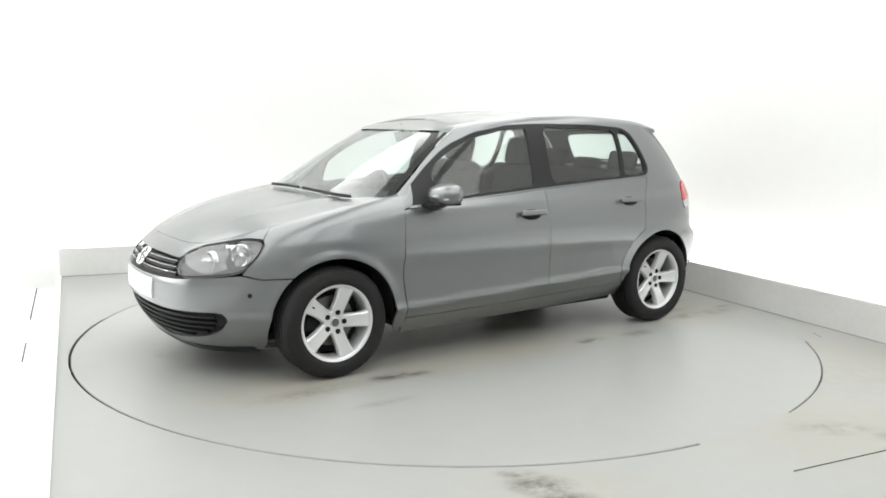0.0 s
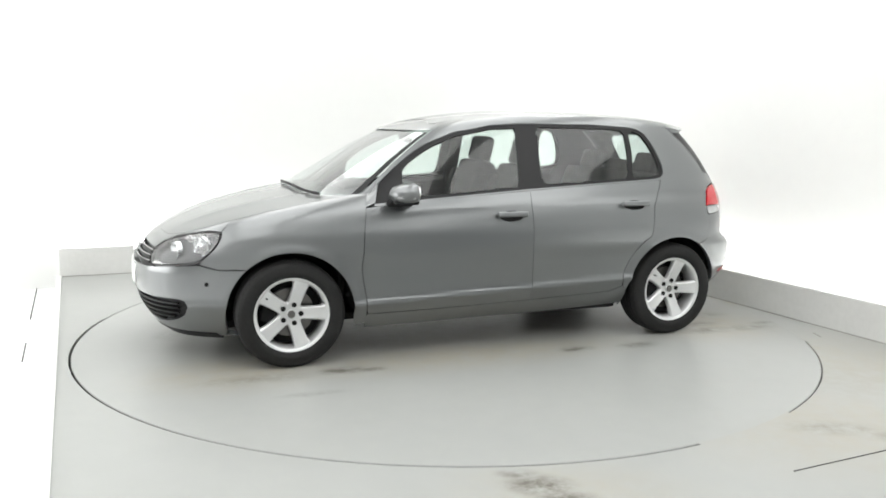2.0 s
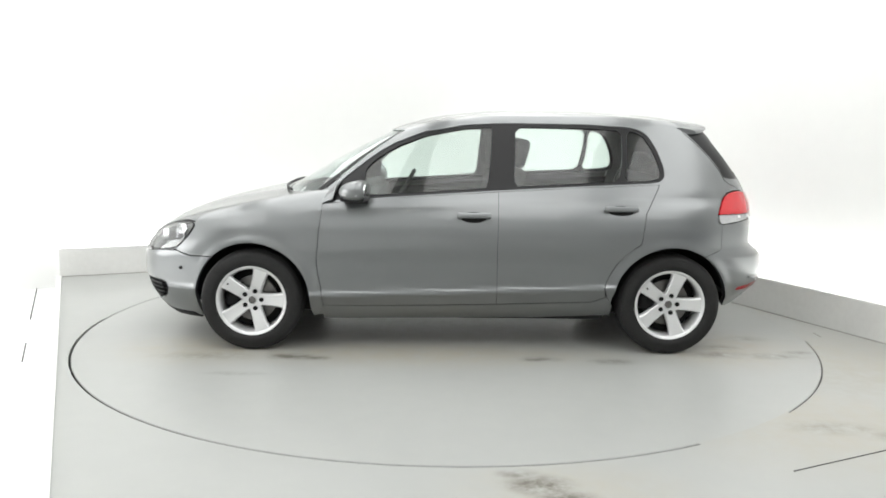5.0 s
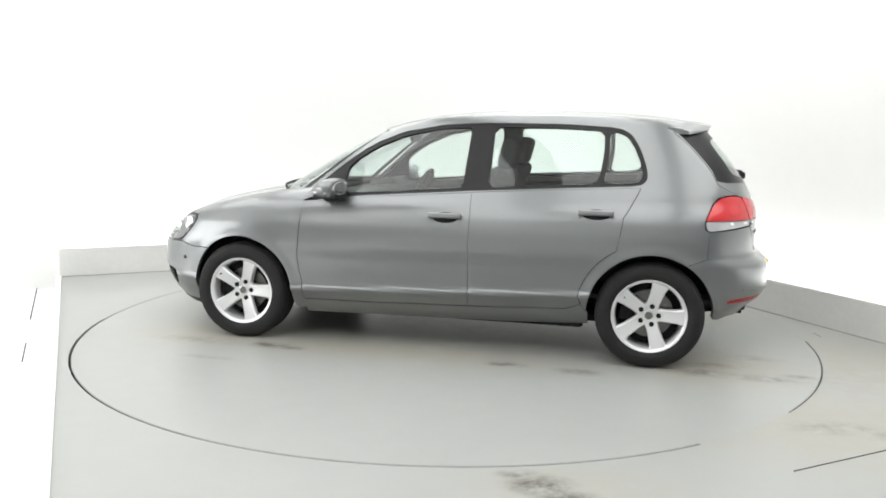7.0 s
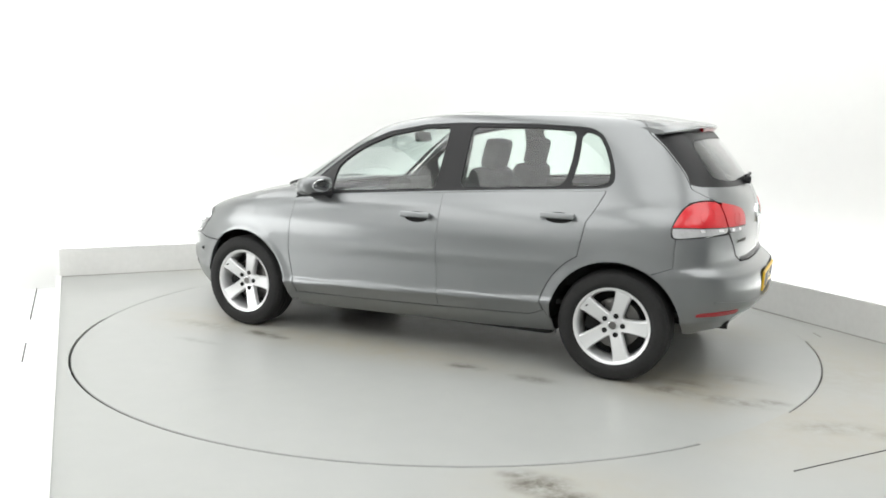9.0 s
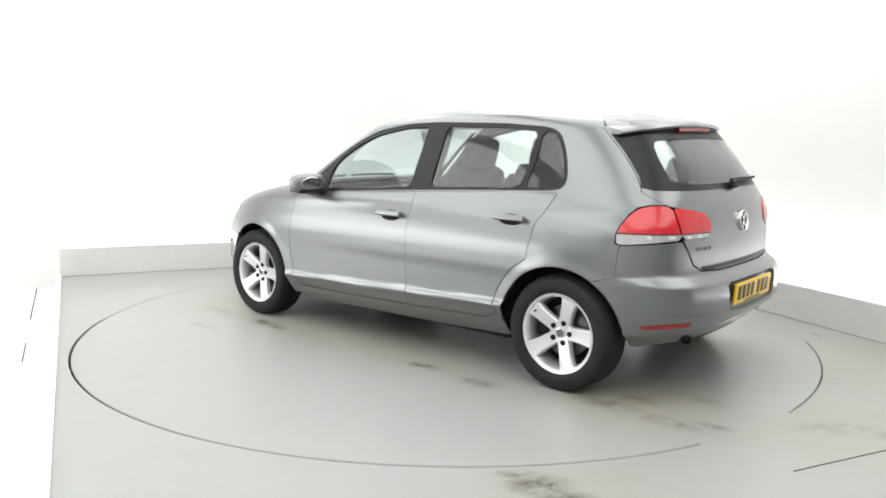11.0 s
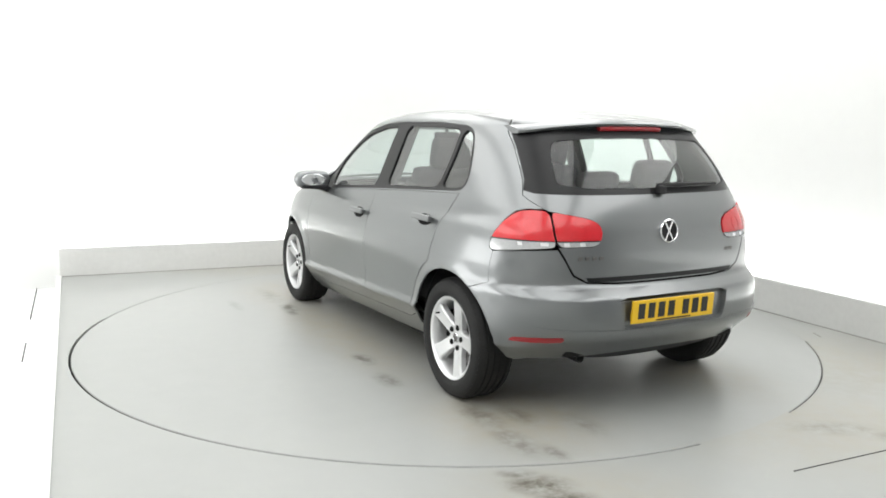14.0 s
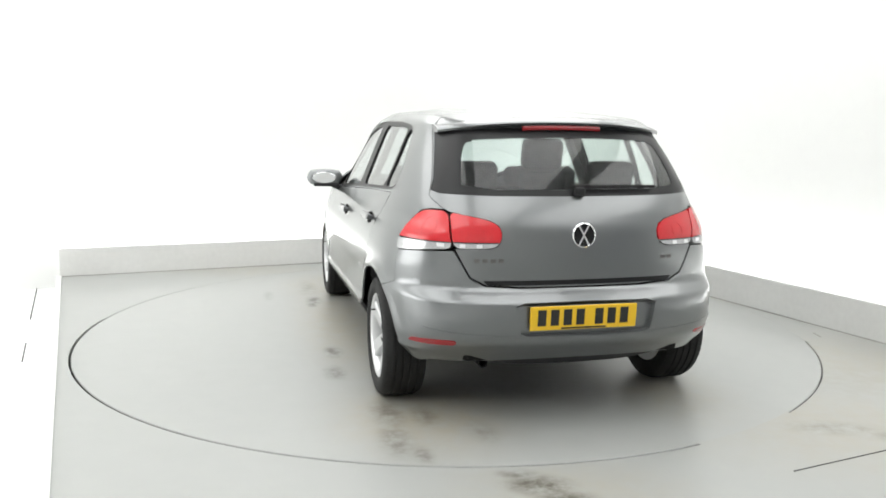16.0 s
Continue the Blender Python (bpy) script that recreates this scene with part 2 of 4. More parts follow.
def build_studio():
    corner = meet(NB, DB, NR, DR)
    set_back = 0.32
    corner_out = meet(NB, DB + set_back, NR, DR + set_back)
    along_b, along_r = Vector((NB.y, -NB.x, 0)), Vector((NR.y, -NR.x, 0))
    left_end = EDGE_A
    right_end = corner + along_r * 8.6
    # grey platform floor, with the hole in which the turntable runs
    edge_dir = (EDGE_B - EDGE_A).normalized()
    e_far = EDGE_A + edge_dir * 9.2
    outline = [left_end, e_far, Vector((4.0, -6.9, 0)), right_end, corner]
    tagged(slab("floor", [(p.x, p.y) for p in outline], -0.1, 0.0, FLOOR, R_DISC), "grey painted studio floor, scuffed and stained", "floor", kind="structure")
    # white lower floor beyond the platform's edge
    tagged(slab("floor_white", [(-8.2, 5.6), (-8.2, -8.2), (5.5, -8.2), (5.5, 6.2)], -0.24, -0.16, WHITE_FLOOR), "white painted floor beside the platform", "floor", kind="structure")
    side = Vector((edge_dir.y, -edge_dir.x, 0))
    if side.x > 0:
        side = -side
    tagged(wall_run("trim_platform_edge", left_end, e_far, -0.16, 0.012, 0.045, KICK, side), "pale edge trim of the raised platform", "trim", kind="structure")
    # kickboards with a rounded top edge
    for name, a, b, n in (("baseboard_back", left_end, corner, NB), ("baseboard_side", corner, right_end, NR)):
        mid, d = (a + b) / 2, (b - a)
        m = Matrix.Translation((mid.x + n.x * 0.02, mid.y + n.y * 0.02, KICK_H / 2)) @ Matrix.Rotation(math.atan2(d.y, d.x), 4, "Z")
        tagged(part(name, one_box((d.length + 0.03, 0.04, KICK_H), m, 0.006), KICK, None), "pale grey painted low kickboard at the wall's foot", "kickboard", kind="structure")
        foot = Matrix.Translation((mid.x - n.x * 0.001, mid.y - n.y * 0.001, 0.002)) @ Matrix.Rotation(math.atan2(d.y, d.x), 4, "Z")
        tagged(part("trim_foot", one_box((d.length, 0.008, 0.007), foot), FOOT, None), "grey dirty joint at the kickboard's foot", "trim", kind="structure")
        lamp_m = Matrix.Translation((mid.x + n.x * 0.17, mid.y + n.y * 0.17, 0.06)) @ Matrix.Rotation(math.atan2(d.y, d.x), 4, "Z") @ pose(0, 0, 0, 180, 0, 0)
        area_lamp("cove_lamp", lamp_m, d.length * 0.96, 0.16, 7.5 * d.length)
    # walls set back behind the kickboards, ceiling and closing walls
    b0 = corner_out - along_b * 9.0
    r1 = corner_out + along_r * 10.5
    bend = 1.1
    turn = math.acos(max(-1, min(1, NB.dot(NR))))
    cut = bend * math.tan(turn / 2)
    centre = corner_out - along_b * cut - NB * bend
    path = [b0] + [centre + (NB * math.cos(a) + along_b * math.sin(a)) * bend for a in np.linspace(0, turn, 20)] + [r1]
    bm = bmesh.new()
    cols = []
    for k, q in enumerate(path):
        n = NB if k == 0 else NR if k == len(path) - 1 else (q - centre).normalized()
        cols.append([bm.verts.new((w.x, w.y, z)) for w, z in ((q, -0.2), (q, 3.4), (q + n * 0.12, 3.4), (q + n * 0.12, -0.2))])
    for a, b in zip(cols, cols[1:]):
        for k in range(4):
            bm.faces.new((a[k], a[(k + 1) % 4], b[(k + 1) % 4], b[k]))
    bm.faces.new(cols[0])
    bm.faces.new(cols[-1][::-1])
    tagged(part("wall_back", bm, WALL, None, "", 30), "white seamless studio wall with a rounded corner, brightly lit", "wall", kind="structure")
    tagged(wall_run("wall_left", Vector((-8.1, 5.6, 0)), Vector((-8.1, -8.1, 0)), -0.2, 3.4, 0.12, WALL, Vector((-1, 0, 0))), "white studio wall", "wall", kind="structure")
    tagged(wall_run("wall_behind", Vector((-8.1, -8.0, 0)), Vector((6.5, -8.0, 0)), -0.2, 3.4, 0.12, WALL, Vector((0, -1, 0))), "white studio wall", "wall", kind="structure")
    tagged(slab("ceiling", [(-8.3, -8.3), (7.0, -8.3), (7.0, 7.0), (-8.3, 7.0)], 3.4, 3.5, CEILING), "white studio ceiling", "ceiling", kind="structure")
    # floor joints on the white floor
    for a, b in (((-4.14, 2.46), (-3.28, 0.59)), ((-2.957, -0.10), (-2.753, -0.543))):
        d = Vector(b) - Vector(a)
        m = Matrix.Translation(((a[0] + b[0]) / 2, (a[1] + b[1]) / 2, -0.157)) @ Matrix.Rotation(math.atan2(d.y, d.x), 4, "Z")
        tagged(part("floor_joint", one_box((d.length, 0.008, 0.006), m), GAP_DARK, None), "thin dark joint in the white floor", "floor joint", kind="structure")
    tagged(part("floor_joint", one_box((0.012, 0.11, 0.003), pose(2.563, -0.163, 0.0005)), FOOT, None), "short dark scratch in the grey floor", "floor joint", kind="structure")
    d = Vector((2.75, -1.82)) - Vector((1.45, -2.43))
    m = Matrix.Translation((2.10, -2.125, 0.0005)) @ Matrix.Rotation(math.atan2(d.y, d.x), 4, "Z")
    tagged(part("floor_joint", one_box((d.length, 0.005, 0.003), m), GAP_DARK, None), "thin dark joint in the grey floor", "floor joint", kind="structure")
    # stretches of the joint round the turntable that dust has filled
    full = [(R_DISC + 0.002, 0.0006), (R_DISC - 0.019, 0.0006), (R_DISC - 0.0192, -0.003)]
    partly = [(R_DISC + 0.002, 0.0006), (R_DISC - 0.004, 0.0), (R_DISC - 0.0085, -0.003), (R_DISC - 0.009, -0.05)]
    for a0, a1, profile in ((-62, -45, full), (-45, -8, partly), (-8, 152, full), (152, 180, partly)):
        bm = bmesh.new()
        lathe(bm, profile, 60, pose(0, 0, 0, 90, 0, 0), radians(-a1), radians(-a0))
        tagged(part("trim_joint_filler", bm, FLOOR, None), "grey dust filling the joint round the turntable", "floor joint", kind="structure")
    tagged(slab("pit_floor", [(2.44 * math.cos(a), 2.44 * math.sin(a)) for a in np.linspace(0, 2 * math.pi, 64, endpoint=False)], -0.15, -0.13, GAP_DARK), "dark pit under the turntable", "floor", kind="structure")
    return corner


def build_turntable():
    bm = bmesh.new()
    r = R_DISC - 0.015
    lathe(bm, [(0.0001, 0.0), (r * 0.5, 0.0), (r - 0.004, 0.0), (r, -0.004), (r, -0.09)], 160, pose(0, 0, 0, 90, 0, 0))
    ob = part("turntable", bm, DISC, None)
    bm = bmesh.new()
    lathe(bm, [(r + 0.0005, -0.006), (r + 0.004, -0.008), (r + 0.004, -0.05)], 160, pose(0, 0, 0, 90, 0, 0))
    part("edge_band", bm, GAP_DARK, ob, "dark band round the turntable's edge")
    return tagged(ob, "round grey painted turntable set flush in the floor", "turntable")


build_studio()
turntable = build_turntable()

# ---------------------------------------------------------------- the car: its outer surface
CAR_AT = Vector((-0.0876, -0.1396, 0))     # the car's middle, from the turntable's centre
FRONT_X, REAR_X, HUB_Z = 1.303, -1.287, 0.312     # the axles
XM = -0.2
half_width = curve_through([0.14, 0.20, 0.27, 0.335, 0.364, 0.40, 0.55, 0.66, 0.74, 0.82, 0.90, 0.97, 1.06, 1.20, 1.35, 1.45],
                           [0.73, 0.79, 0.838, 0.873, 0.892, 0.880, 0.884, 0.893, 0.889, 0.873, 0.850, 0.815, 0.777, 0.722, 0.660, 0.61])
front_low = curve_through([0.14, 0.20, 0.28, 0.36, 0.46, 0.55, 0.62, 0.66, 0.70, 0.76, 0.82, 0.90, 1.0], [1.96, 2.04, 2.105, 2.138, 2.152, 2.148, 2.118, 2.085, 2.045, 1.985, 1.92, 1.84, 1.78])
front_up = curve_through([0.40, 0.80, 0.92, 1.0, 1.1, 1.2, 1.3, 1.38, 1.45], [1.6, 1.40, 1.26, 1.14, 0.97, 0.80, 0.61, 0.44, 0.25])
rear_end = curve_through([0.14, 0.20, 0.28, 0.36, 0.41, 0.45, 0.53, 0.60, 0.632, 0.66, 0.69, 0.76, 0.90, 1.0, 1.06, 1.2, 1.36, 1.45],
                         [-1.76, -1.79, -1.85, -1.925, -1.985, -2.008, -2.014, -2.006, -1.972, -1.933, -1.924, -1.925, -1.915, -1.885, -1.855, -1.765, -1.625, -1.54])
hood_line = curve_through([0.6, 1.05, 1.22, 1.39, 1.55, 1.715, 1.87, 1.95, 2.03, 2.11, 2.2], [1.045, 0.996, 0.970, 0.940, 0.904, 0.860, 0.802, 0.762, 0.712, 0.650, 0.56])
roof_line = curve_through([-1.7, -1.5, -1.2, -0.7, -0.3, 0.1, 0.3, 0.42, 0.5], [1.402, 1.446, 1.484, 1.506, 1.504, 1.470, 1.431, 1.400, 1.376])


shoulder = curve_through([-2.0, -1.57, -0.67, 0.29, 0.9, 1.6], [0.995, 0.982, 0.940, 0.890, 0.855, 0.80])


def hood_height(x, y):
    return hood_line(x + 0.30 * y * y) - 0.006 * (np.abs(y) / 0.75) ** 3


def roof_height(x, y):
    return roof_line(x) - 0.036 * (np.abs(y) / 0.58) ** 2.2


def ring(phi, wid, xf, xr, upper):
    """A plan outline: rounded front and rear, nearly straight sides."""
    c, s = np.cos(phi), np.sin(phi)
    n = np.where(c > 0, 5.0, 5.8)
    r = (np.abs(c) ** n + np.abs(s) ** n) ** (-1 / n)
    x = XM + r * c * np.where(c > 0, xf - XM, XM - xr)
    y = r * s * wid
    bow = np.where(c > 0, -(0.10 if upper else 0.26), 0.13)
    reach = np.where(c > 0, np.clip((x - (0.2 if upper else 1.2)) / 0.8, 0, 1), np.clip((-1.2 - x) / 0.7, 0, 1))
    return x + bow * y * y * reach, y


_phi = np.linspace(-math.pi, 3 * math.pi, 4001)
_rx, _ry = ring(_phi, 0.88, 2.12, -1.95, False)
_q = np.concatenate([[0], np.cumsum(np.hypot(np.diff(_rx), np.diff(_ry)))])
_q -= np.interp(0, _phi, _q)
Q_REAR = float(np.interp(math.pi, _phi, _q))
LOW, UP = False, True


def skin(q, t, upper):
    """The outer skin at the way q round the car and the height t, which runs on over the rounded top edge."""
    q, t = np.asarray(q, float), np.asarray(t, float)
    phi = np.interp(q, _q, _phi)
    r = 0.05 if upper else 0.085
    xt, yt = ring(phi, 0.58, 0.40, -1.56, True) if upper else ring(phi, 0.76, 2.02, -1.9, False)
    # the rounding ends at the slope of the hood or the roof
    nose = np.clip((radians(56) - np.abs(phi)) / radians(22), 0, 1)
    end = math.pi / 2 - (0.42 if upper else 0.72) * nose - 0.08
    ri = r * (1 - np.cos(end))
    for _ in range(9):
        ztop = roof_height(xt, yt) if upper else np.where(xt < 0.8, hood_height(0.8, yt) + (0.8 - xt) * 1.2, hood_height(xt, yt))
        wid, xf, xr = half_width(ztop) - ri, (front_up(ztop) if upper else front_low(ztop)) - ri, rear_end(ztop) + ri
        x2, y2 = ring(phi, wid, xf, xr, upper)
        xt, yt = 0.5 * (xt + x2), 0.5 * (yt + y2)
    t0 = ztop - r * np.sin(end)
    if np.ndim(t) == 0 and t > 90:
        return t0 + r * end
    a = np.clip((t - t0) / r, 0, end)
    z = np.where(t < t0, t, t0 + r * np.sin(a))
    inset = np.where(t < t0, 0, r * (1 - np.cos(a)))
    # the flank's lower crease climbs towards the rear
    x, y = ring(phi, half_width(z) - inset, (front_up(z) if upper else front_low(z)) - inset, rear_end(z) + inset, upper)
    climb = np.clip(0.008 - 0.034 * (x - 0.3), -0.02, 0.06) * np.clip((0.62 - z) / 0.18, 0, 1) * np.clip((1.5 - np.abs(x)) / 0.5, 0, 1)
    y = y + np.sign(y) * (half_width(z - climb) - half_width(z)) * (np.abs(y) > 0.6)
    # the shoulder crease from the front wing to the tail lamp: the flank steps in just under it
    under = shoulder(x) - z
    step_in = 0.008 / (1 + np.exp(-np.clip(under / 0.015, -40, 40))) * np.exp(-np.maximum(under, 0) / 0.09)
    y = y - np.sign(y) * step_in * (np.abs(y) > 0.6) * np.clip((1.05 - x) / 0.35, 0, 1) * np.clip((x + 1.75) / 0.1, 0, 1)
    # slightly swollen wheel arches
    for wx in (FRONT_X, REAR_X):
        d = np.hypot(x - wx, z - HUB_Z)
        lip = 0.009 * np.exp(-((d - 0.367) / 0.035) ** 2) * np.clip((z - 0.2) / 0.2, 0, 1)
        y = y + np.sign(y) * lip * (np.abs(y) > 0.6)
    return np.stack([x, y, z], -1)


def along_top(q0, q1, upper, n=24):
    """Outline points along the inner end of the rounded top edge."""
    q = np.linspace(q0, q1, n)
    return list(zip(q.tolist(), skin(q, 99.0, upper).tolist()))


_qs = {"side": np.linspace(0.02, Q_REAR - 0.02, 900), "front": np.linspace(-2.2, 2.2, 900), "rear": np.linspace(Q_REAR - 2.2, Q_REAR + 2.2, 900)}


def at_side(x, z, upper=LOW):
    q = _qs["side"]
    return float(np.interp(-x, -skin(q, np.full(900, z), upper)[:, 0], q)), z


def at_front(y, z, upper=LOW):
    q = _qs["front"]
    return float(np.interp(y, skin(q, np.full(900, z), upper)[:, 1], q)), z


def at_rear(y, z, upper=UP):
    q = _qs["rear"]
    return float(np.interp(-y, -skin(q, np.full(900, z), upper)[:, 1], q)), z


def sides(points, upper=LOW):
    return [at_side(x, z, upper) for x, z in points]


def fronts(points, upper=LOW):
    return [at_front(y, z, upper) for y, z in points]


def rears(points):
    return [at_rear(y, z) for y, z in points]


def soften(points, rounds=2, r=0.035):
    """Rounds the corners of a closed outline."""
    for _ in range(rounds):
        out = []
        for i, p in enumerate(points):
            for n in (points[i - 1], points[(i + 1) % len(points)]):
                d = math.hypot(n[0] - p[0], n[1] - p[1])
                k = min(r / max(d, 1e-6), 0.3)
                out.append((p[0] + (n[0] - p[0]) * k, p[1] + (n[1] - p[1]) * k))
        points, r = out, r * 0.4
    return points


def arch(wx, r, a0, a1, n=26):
    """Points of a wheel arch in the side view; degrees from the car's front over the top."""
    return [(wx + r * math.cos(radians(a)), HUB_Z + r * math.sin(radians(a))) for a in np.linspace(a0, a1, n)]


def dense(points, step):
    out = []
    for i, p in enumerate(points):
        n = points[(i + 1) % len(points)]
        k = max(1, int(math.ceil(math.hypot(n[0] - p[0], n[1] - p[1]) / step)))
        out += [(p[0] + (n[0] - p[0]) * j / k, p[1] + (n[1] - p[1]) * j / k) for j in range(k)]
    return np.array(out)


def shrink(pts, gap):
    """Moves a closed outline inwards by gap."""
    area = 0.5 * np.sum(pts[:, 0] * np.roll(pts[:, 1], -1) - np.roll(pts[:, 0], -1) * pts[:, 1])
    d = np.roll(pts, -1, 0) - np.roll(pts, 1, 0)
    n = np.stack([-d[:, 1], d[:, 0]], -1)
    n /= np.maximum(np.linalg.norm(n, axis=1), 1e-9)[:, None]
    return pts + n * gap * (1 if area > 0 else -1)


def inside(p, polys):
    hit = np.zeros(len(p), bool)
    for o in polys:
        a, b = o, np.roll(o, -1, 0)
        for i in range(len(o)):
            cross = (a[i, 1] > p[:, 1]) != (b[i, 1] > p[:, 1])
            with np.errstate(divide="ignore", invalid="ignore"):
                xi = a[i, 0] + (p[:, 1] - a[i, 1]) * (b[i, 0] - a[i, 0]) / (b[i, 1] - a[i, 1])
            hit ^= cross & (p[:, 0] < xi)
    return hit


def sheet(name, outlines, surface, step=0.03, depth=0.012, gap=0.0008, offset=0.0, mirror=False):
    """A mesh panel: the part of a surface inside an outline (less its holes), with true normals and turned-in edges."""
    polys = [dense(o, step) for o in outlines]
    polys = [shrink(o, gap if i == 0 else -gap) if gap else o for i, o in enumerate(polys)]
    lo, hi = polys[0].min(0), polys[0].max(0)
    gx, gy = np.meshgrid(np.arange(lo[0] + step / 2, hi[0], step), np.arange(lo[1] + step / 2, hi[1], step))
    g = np.stack([gx.ravel(), gy.ravel()], -1)
    if len(g):
        g = g[inside(g, polys)]
        edge = np.concatenate(polys)
        if len(g):
            g = g[np.array([np.min(np.abs(edge - p).max(1)) > step * 0.45 for p in g], bool)]
    pts, edges, base = [], [], 0
    for o in polys:
        edges += [(base + i, base + (i + 1) % len(o)) for i in range(len(o))]
        base += len(o)
        pts += [Vector(p) for p in o]
    pts += [Vector(p) for p in g]
    v, _, f, *_ = delaunay_2d_cdt(pts, edges, [], 0, 1e-7)
    uv = np.array([(p.x, p.y) for p in v])
    tri = np.array([t for t in f if len(t) == 3])
    tri = tri[inside(uv[tri].mean(1), polys)]
    e = 0.002
    pos = surface(uv[:, 0], uv[:, 1])
    nrm = np.cross(surface(uv[:, 0] + e, uv[:, 1]) - surface(uv[:, 0] - e, uv[:, 1]), surface(uv[:, 0], uv[:, 1] + e) - surface(uv[:, 0], uv[:, 1] - e))
    nrm /= np.maximum(np.linalg.norm(nrm, axis=1), 1e-12)[:, None]
    out = pos - np.stack([np.clip(pos[:, 0], -1.2, 1.2), 0 * pos[:, 0], 0 * pos[:, 0] + 0.6], -1)
    nrm *= np.where((nrm * out).sum(1) < 0, -1, 1)[:, None]
    pos = pos + nrm * offset
    fn = np.cross(pos[tri[:, 1]] - pos[tri[:, 0]], pos[tri[:, 2]] - pos[tri[:, 0]])
    back = (fn * nrm[tri].mean(1)).sum(1) < 0
    tri[back] = tri[back][:, ::-1]
    verts, faces, normals = [pos], [tuple(t) for t in tri.tolist()], [nrm]
    if depth:
        count = {}
        for a, b, c in faces:
            for s in ((a, b), (b, c), (c, a)):
                count[s] = count.get(s, 0) + 1
        rim = [s for s in count if (s[1], s[0]) not in count]
        ids = sorted({i for s in rim for i in s})
        where = {i: k for k, i in enumerate(ids)}
        n0, k = len(pos), len(ids)
        verts += [pos[ids], pos[ids] - nrm[ids] * depth]
        normals += [np.zeros((2 * k, 3))]
        faces += [(n0 + where[b], n0 + where[a], n0 + k + where[a], n0 + k + where[b]) for a, b in rim]
    verts, normals = np.concatenate(verts), np.concatenate(normals)
    if mirror:
        verts, normals = verts * [1, -1, 1], normals * [1, -1, 1]
        faces = [f[::-1] for f in faces]
    me = bpy.data.meshes.new(name)
    me.from_pydata(verts.tolist(), [], faces)
    me.shade_smooth()
    me.normals_split_custom_set_from_vertices(normals.tolist())
    return me


def low(q, t):
    return skin(q, t, LOW)


def up(q, t):
    return skin(q, t, UP)


# ---------------------------------------------------------------- the car: its parts
car = tagged(new("car"), "dark silver-grey five-door hatchback standing on the turntable", "car")


def car_part(name, data, mat, label="", smooth=None):
    ob = part(name, data, mat, car, label, smooth)
    ob.location = CAR_AT
    return ob


BELT = [(0.86, 0.918), (0.45, 0.953), (-0.21, 1.0), (-0.75, 1.032), (-1.20, 1.052)]
DLO = [(0.86, 0.932), (0.45, 0.962), (-0.21, 1.008), (-0.75, 1.04), (-1.19, 1.062), (-1.235, 1.085), (-1.245, 1.13), (-1.225, 1.20), (-1.165, 1.33), (-1.12, 1.375), (-1.05, 1.398),
       (-0.75, 1.415), (-0.30, 1.416), (0.0, 1.402), (0.25, 1.358), (0.45, 1.280), (0.62, 1.165), (0.75, 1.06), (0.83, 0.975)]


